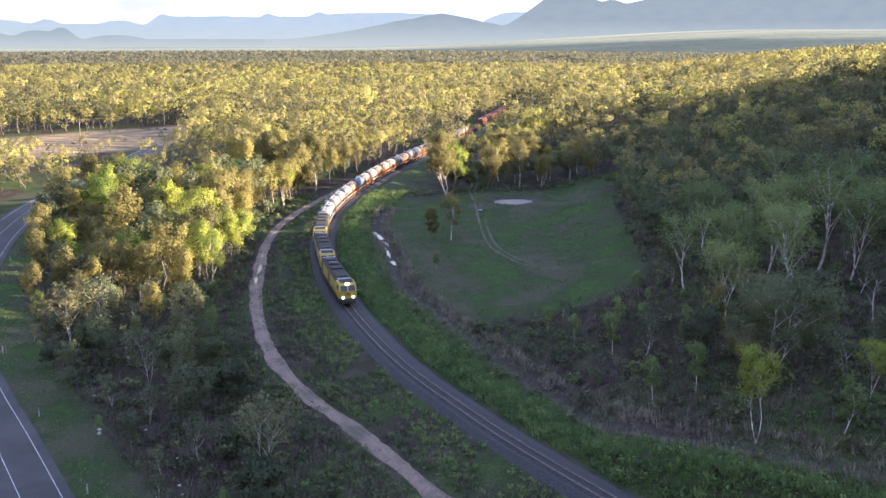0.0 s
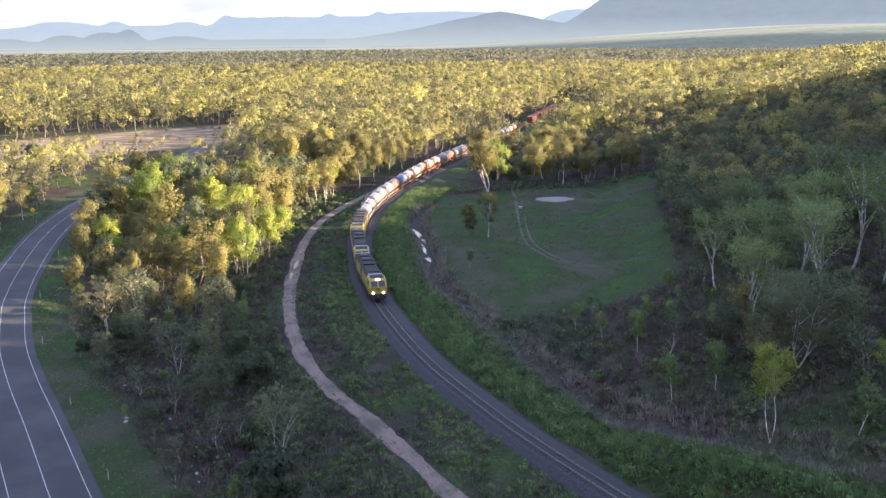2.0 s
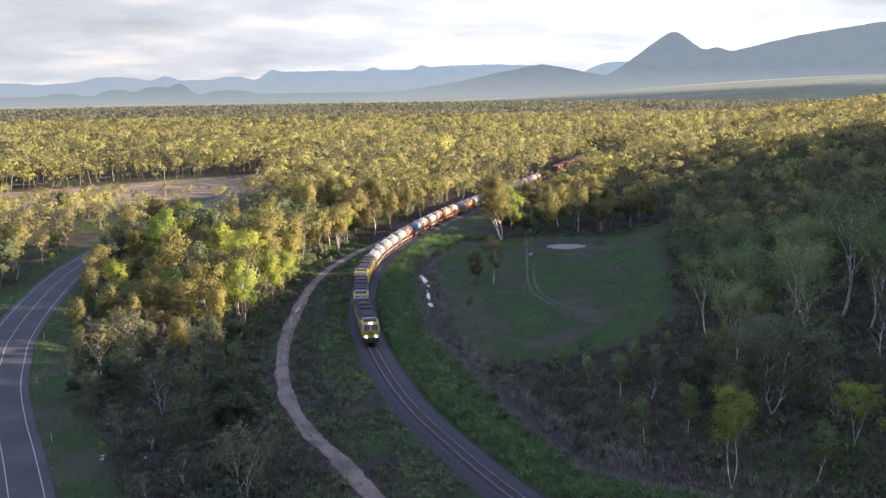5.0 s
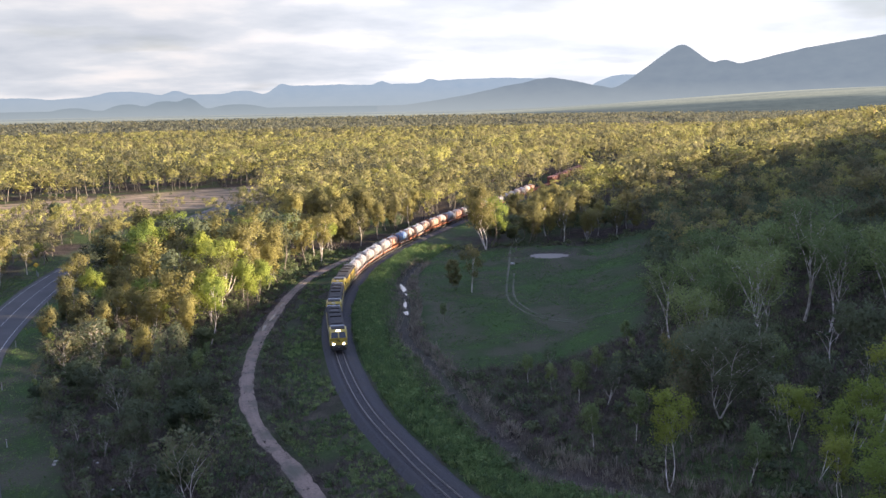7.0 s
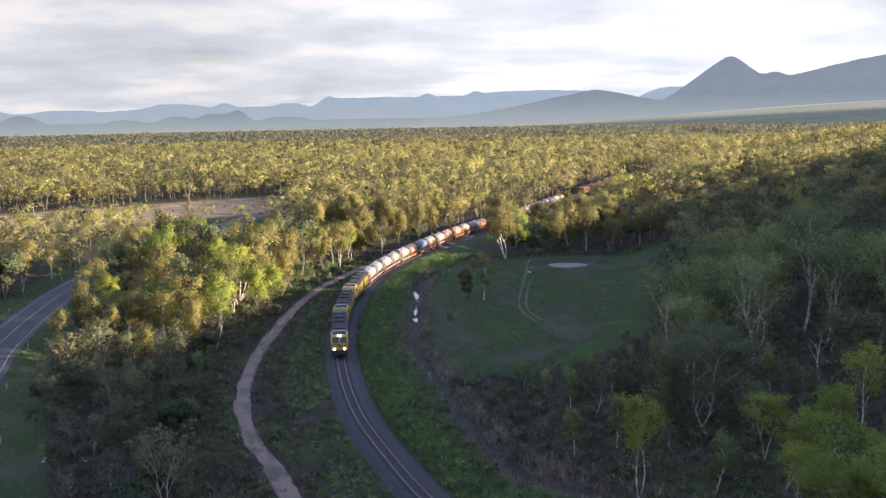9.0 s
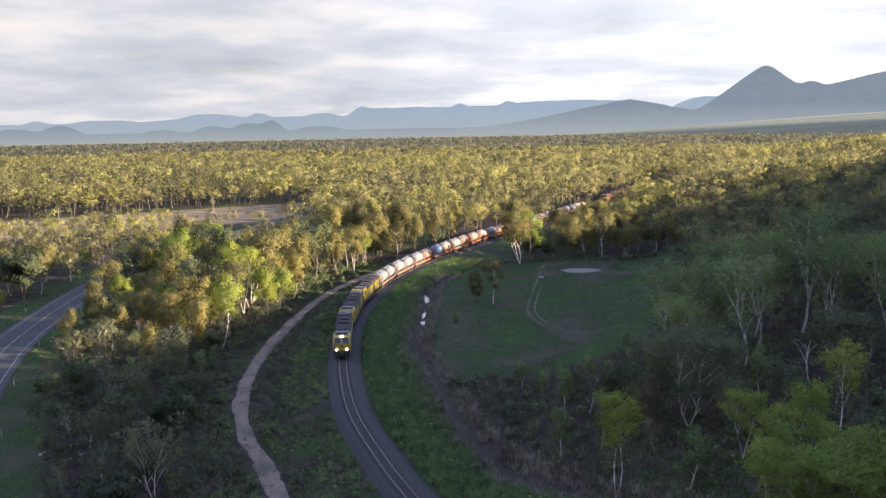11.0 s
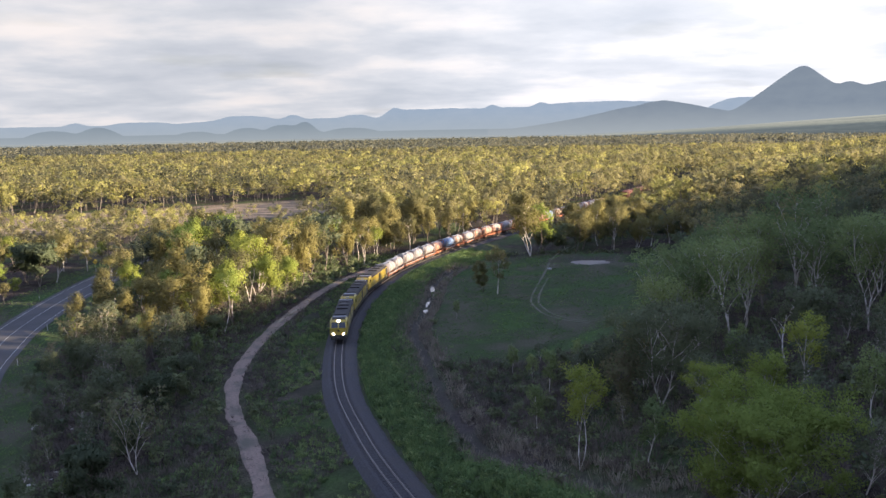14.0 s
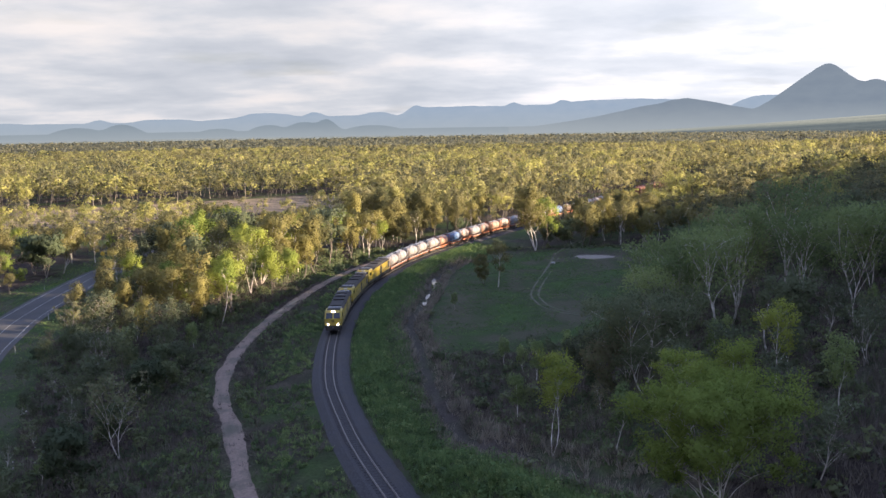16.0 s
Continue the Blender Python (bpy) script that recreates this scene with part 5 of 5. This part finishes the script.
def flat_wagon():
    ob = tagged(new("flat_wagon"), "rust-red skeletal container wagon on two bogies", "wagon", "container wagons of the train")
    bm = bmesh.new()
    for s in (-1, 1):
        add_box(bm, s * 0.98, 0, 0.95, 0.16, 13.8, 0.34, 0.02)
    for k in range(9):
        add_box(bm, 0, -6.8 + 1.7 * k, 0.98, 2.35, 0.22, 0.20, 0.02)
    add_box(bm, 0, 0, 0.92, 0.5, 14.2, 0.30, 0.03)
    part("underframe", bm, RUST_STEEL, ob)
    for y in (-7.2, 7.2):
        bm = bmesh.new()
        add_box(bm, 0, y, 0.88, 0.26, 0.5, 0.22, 0.03)
        part("coupler", bm, BLACK_STEEL, ob, "black knuckle coupler")
    for y in (-4.9, 4.9):
        bogie(ob, y, 2)
    return ob


def tank_container(paint, frame_paint, label):
    """A 20-foot tank: a lying cylinder with dished ends in a corner-post frame."""
    ob = tagged(new("tank_container"), label, "tank", "tank containers of the train")
    bm = bmesh.new()
    rings, sides = [], 22
    for y, q in ((-2.92, 0.0), (-2.88, 0.45), (-2.76, 0.78), (-2.55, 0.95), (-2.25, 1.0), (-0.9, 1.0), (-0.86, 1.02), (-0.74, 1.02), (-0.70, 1.0), (0.70, 1.0), (0.74, 1.02), (0.86, 1.02), (0.90, 1.0),
                 (2.25, 1.0), (2.55, 0.95), (2.76, 0.78), (2.88, 0.45), (2.92, 0.0)):
        rings.append([bm.verts.new((1.13 * q * math.cos(k / sides * 6.28318), y, 1.30 + 1.13 * q * math.sin(k / sides * 6.28318))) for k in range(sides)] if q else [bm.verts.new((0, y, 1.30))])
    for a, b in zip(rings, rings[1:]):
        for k in range(sides):
            j = (k + 1) % sides
            if len(a) == 1:
                bm.faces.new((a[0], b[j], b[k]))
            elif len(b) == 1:
                bm.faces.new((a[k], a[j], b[0]))
            else:
                bm.faces.new((a[k], a[j], b[j], b[k]))
    shell = part("tank_shell", bm, paint, ob, "", True)
    bm = bmesh.new()
    for sx in (-1, 1):
        for sy in (-1, 1):
            add_box(bm, sx * 1.16, sy * 2.96, 1.30, 0.12, 0.14, 2.58, 0.01)
            add_rod(bm, (sx * 1.16, sy * 2.96, 2.50), (sx * 1.16, sy * 1.6, 0.12), 0.05, 5)
        add_box(bm, sx * 1.16, 0, 0.09, 0.12, 5.9, 0.14, 0.01)
    for sy in (-1, 1):
        for z in (0.09, 2.53):
            add_box(bm, 0, sy * 2.96, z, 2.3, 0.12, 0.12, 0.01)
    part("frame", bm, frame_paint, ob, "welded steel corner frame")
    bm = bmesh.new()
    add_box(bm, 0.36, 0, 2.50, 0.46, 5.5, 0.05, 0.0)
    part("walkway", bm, GREY_STEEL, ob, "grey top walkway")
    bm = bmesh.new()
    add_rod(bm, (-0.25, 0.3, 2.40), (-0.25, 0.3, 2.58), 0.30, 14)
    part("manhole", bm, GREY_STEEL, shell, "round steel manhole lid")
    return ob


def box_container(paint, label):
    ob = tagged(new("box_container"), label, "container", "box containers of the train")
    bm = bmesh.new()
    zig = []
    for k in range(40):
        zig.append((-2.9 + 5.8 * k / 39, 1.16 if k % 4 < 2 else 1.19))
    for s in (-1, 1):
        lo = [bm.verts.new((s * x, y, 0.15)) for y, x in zig]
        hi = [bm.verts.new((s * x, y, 2.45)) for y, x in zig]
        for a, b, c, d in zip(lo, lo[1:], hi[1:], hi):
            bm.faces.new((a, b, c, d))
    add_box(bm, 0, 0, 1.30, 2.28, 5.84, 2.3, 0.02)
    body = part("body", bm, paint, ob)
    bm = bmesh.new()
    for sx in (-1, 1):
        for sy in (-1, 1):
            add_box(bm, sx * 1.15, sy * 2.95, 1.3, 0.14, 0.16, 2.58, 0.01)
        for z in (0.09, 2.52):
            add_box(bm, sx * 1.15, 0, z, 0.13, 5.9, 0.14, 0.01)
    for sy in (-1, 1):
        for z in (0.09, 2.52):
            add_box(bm, 0, sy * 2.95, z, 2.3, 0.13, 0.14, 0.01)
    part("frame", bm, paint, ob)
    for s in (-1, 1):
        bm = bmesh.new()
        add_box(bm, s * 0.56, 2.97, 1.3, 1.05, 0.06, 2.2, 0.01)
        part("door", bm, paint, ob)
    return ob


def on_rails(s, z=0.0, reach=5.0):
    """The pose of a vehicle whose middle stands s metres along the line, its nose towards the near end."""
    def at(q):
        return Vector((float(np.interp(q, np.arange(len(RAIL_LINE)), RAIL_LINE[:, 0])), float(np.interp(q, np.arange(len(RAIL_LINE)), RAIL_LINE[:, 1])), RAIL_TOP + z))
    a, b = at(s - reach), at(s + reach)
    d = a - b
    return Matrix.Translation((a + b) / 2) @ Matrix.Rotation(math.atan2(-d.x, d.y), 4, "Z")


def tank_paint(name, a, b, dirt):
    return surface(name, a, b, 1.2, 0.5, 0.0, 0.03, dirt, 0.7)


TANKS = [tank_container(tank_paint("cream tank paint", (0.19, 0.138, 0.105), (0.27, 0.20, 0.155), (0.19, 0.11, 0.07)), RUST_STEEL, "dusty cream tank container in a rust-red frame"),
         tank_container(tank_paint("white tank paint", (0.22, 0.19, 0.167), (0.30, 0.262, 0.235), (0.24, 0.16, 0.115)), RUST_STEEL, "white tank container with brown dust stains"),
         tank_container(tank_paint("silver tank cladding", (0.16, 0.157, 0.160), (0.25, 0.243, 0.243), (0.17, 0.13, 0.11)), GREY_STEEL, "grey metal-clad tank container in a grey frame"),
         tank_container(tank_paint("blue tank paint", (0.06, 0.12, 0.24), (0.11, 0.19, 0.34), (0.14, 0.13, 0.14)), GREY_STEEL, "faded blue tank container"),
         tank_container(tank_paint("brown tank paint", (0.24, 0.13, 0.09), (0.38, 0.23, 0.16), (0.16, 0.11, 0.09)), RUST_STEEL, "weathered brown tank container in a rusty frame")]
LEAD, LOCO, WAGON = locomotive(HEADLIGHT), locomotive(LENS_OFF), flat_wagon()
LEAD["label"] = "yellow leading diesel locomotive with its headlights lit"
REDBOX = box_container(RED_PAINT, "red ribbed steel box container")
TRAIN_AT = float(np.argmin(np.abs(RAIL_LINE[:200, 1] - 142.0)))
s_now = TRAIN_AT
for k in range(3):
    copy_thing(LOCO if k else LEAD, on_rails(s_now + 10.0, 0, 6.1))
    s_now += 20.6
order = random.Random(12)
for k in range(20):
    mid_s = s_now + 7.35
    if mid_s > len(RAIL_LINE) - 20:
        break
    copy_thing(WAGON, on_rails(mid_s, 0, 4.9))
    for off in (-3.45, 3.45):
        at_z = 1.12
        if k < 13:
            pick = (2 if k < 2 else order.choice((0, 0, 2, 4, 4, 1, 0, 2, 3, 2)))
            copy_thing(TANKS[pick], on_rails(mid_s, at_z, 4.9) @ Matrix.Translation((0, -off, 0)))
        elif k >= 15:
            copy_thing(REDBOX, on_rails(mid_s, at_z, 4.9) @ Matrix.Translation((0, -off, 0)))
    s_now += 14.9
for pat in (LEAD, LOCO, WAGON, REDBOX, *TANKS):
    for o in (*pat.children_recursive, pat):
        bpy.data.objects.remove(o)


# ---- along the road ----
def marker_post(x, y):
    ob = tagged(new("marker_post"), "white plastic roadside marker post with a red reflector", "marker post", "marker posts of the road")
    z = float(land(x, y)[0])
    bm = bmesh.new()
    add_box(bm, 0, 0, 0.55, 0.13, 0.04, 1.15, 0.015)
    part("post", bm, PAINT_LINE, ob)
    bm = bmesh.new()
    add_box(bm, 0, -0.026, 0.95, 0.09, 0.012, 0.14)
    part("reflector", bm, RED_PAINT, ob, "red reflector")
    ob.matrix_world = pose(x, y, z - 0.03, 0, 0, random.Random(int(y)).random() * 20 - 10)


def beside(line, i, off):
    t = line[i + 1] - line[i]
    t = t / np.linalg.norm(t)
    return line[i][0] + t[1] * off, line[i][1] - t[0] * off


for i in (44, 66, 92, 118, 150, 185):
    for off in (-5.6, 5.6):
        marker_post(*beside(ROAD_LINE, i, off))


def warning_sign(x, y):
    ob = tagged(new("road_sign"), "yellow diamond warning sign on a steel post", "road sign")
    z = float(land(x, y)[0])
    bm = bmesh.new()
    add_rod(bm, (0, 0, -0.1), (0, 0, 2.5), 0.035, 8)
    part("post", bm, GREY_STEEL, ob, "grey steel post")
    bm = bmesh.new()
    add_box(bm, 0, 0, 0, 0.95, 0.02, 0.95, 0.008)
    bmesh.ops.transform(bm, matrix=Matrix.Translation((0, -0.05, 2.55)) @ Matrix.Rotation(radians(45), 4, "Y"), verts=bm.verts)
    plate = part("plate", bm, YELLOW, ob)
    bm = bmesh.new()
    add_box(bm, 0.0, -0.066, 2.5, 0.09, 0.006, 0.55)
    add_box(bm, 0.12, -0.066, 2.72, 0.26, 0.006, 0.09)
    part("symbol", bm, BLACK_STEEL, plate, "black bent-arrow symbol")
    ob.matrix_world = pose(x, y, z, 0, 0, 6)


warning_sign(-76.3, 228.0)


def power_pole(x, y, h, turn):
    ob = tagged(new("power_pole"), "grey timber power pole with a crossarm", "power pole", "power poles by the field")
    bm = bmesh.new()
    add_rod(bm, (0, 0, -0.3), (0, 0, h), 0.17, 10, True, 0.11)
    part("pole", bm, BARK_GREY, ob)
    bm = bmesh.new()
    add_box(bm, 0, 0.12, h - 0.5, 2.2, 0.10, 0.13, 0.01)
    part("crossarm", bm, BARK_GREY, ob)
    for s in (-0.95, 0.0, 0.95):
        bm = bmesh.new()
        add_rod(bm, (s, 0.12, h - 0.43), (s, 0.12, h - 0.22), 0.05, 8, True, 0.03)
        part("insulator", bm, CONCRETE, ob, "pale insulator")
    ob.matrix_world = pose(x, y, float(land(x, y)[0]), 0, 0, turn)
    m = pose(x, y, float(land(x, y)[0]), 0, 0, turn)
    return [m @ Vector((s, 0.12, h - 0.22)) for s in (-0.95, 0.0, 0.95)]


pole_line = [power_pole(x, y, 12.0, -38) for x, y in ((-150, 262), (-112, 310), (-71, 362), (-28, 416), (16, 472))]
for a, b in zip(pole_line, pole_line[1:]):
    for p, q in zip(a, b):
        pts = [p.lerp(q, k / 10) - Vector((0, 0, 1.1 * 4 * (k / 10) * (1 - k / 10))) for k in range(11)]
        tagged(new("power_line", mesh_of("power_line", *tube([tuple(c) for c in pts], [0.02] * 11, 4), BLACK_STEEL)), "thin black power line sagging between poles", "power line")

# ---- small things ----
bm = bmesh.new()
add_rod(bm, (0, 0, 0), (0, 0, 0.88), 0.30, 18)
for z in (0.28, 0.60, 0.86):
    add_rod(bm, (0, 0, z - 0.02), (0, 0, z + 0.02), 0.315, 18)
me = bpy.data.meshes.new("drum")
bm.to_mesh(me); bm.free()
me.materials.append(PAINT_LINE)
drum = tagged(new("drum", me), "white drum lying beside the paddock track", "drum")
drum.matrix_world = pose(39.5, 215.5, float(land(39.5, 215.5)[0]) + 0.30, 90, 0, 62)


def fence_post(x, y, h):
    bm = bmesh.new()
    add_rod(bm, (0, 0, -0.2), (0.03, 0.02, h), 0.07, 7, True, 0.055)
    me = bpy.data.meshes.new("fence_post")
    bm.to_mesh(me); bm.free()
    me.materials.append(BARK_GREY)
    ob = tagged(new("fence_post", me), "weathered grey timber fence post", "fence post", "fence posts along the ditch")
    ob.matrix_world = pose(x, y, float(land(x, y)[0]))


for i in range(30, 165, 9):
    fence_post(*beside(DITCH_LINE, i, 3.2), 1.25)


def stone_mesh(seed):
    bm = bmesh.new()
    bmesh.ops.create_icosphere(bm, subdivisions=1, radius=1)
    r = random.Random(seed)
    for v in bm.verts:
        v.co *= 0.75 + 0.5 * r.random()
        v.co.z *= 0.6
    me = bpy.data.meshes.new("stone")
    bm.to_mesh(me); bm.free()
    me.materials.append(CONCRETE)
    return me


stones = [stone_mesh(k) for k in range(4)]
r = random.Random(8)
for k in range(20):
    x, y = beside(ROAD_LINE, 38 + int(78 * r.random() ** 1.4), 9.5 + 6.0 * r.random())
    ob = tagged(new("stone", stones[k % 4]), "pale stone lying in the road verge", "stone", "stones in the verge")
    ob.matrix_world = pose(x, y, float(land(x, y)[0]) + 0.05, 0, 0, r.random() * 360) @ Matrix.Scale(0.09 + 0.20 * r.random() ** 2, 4)
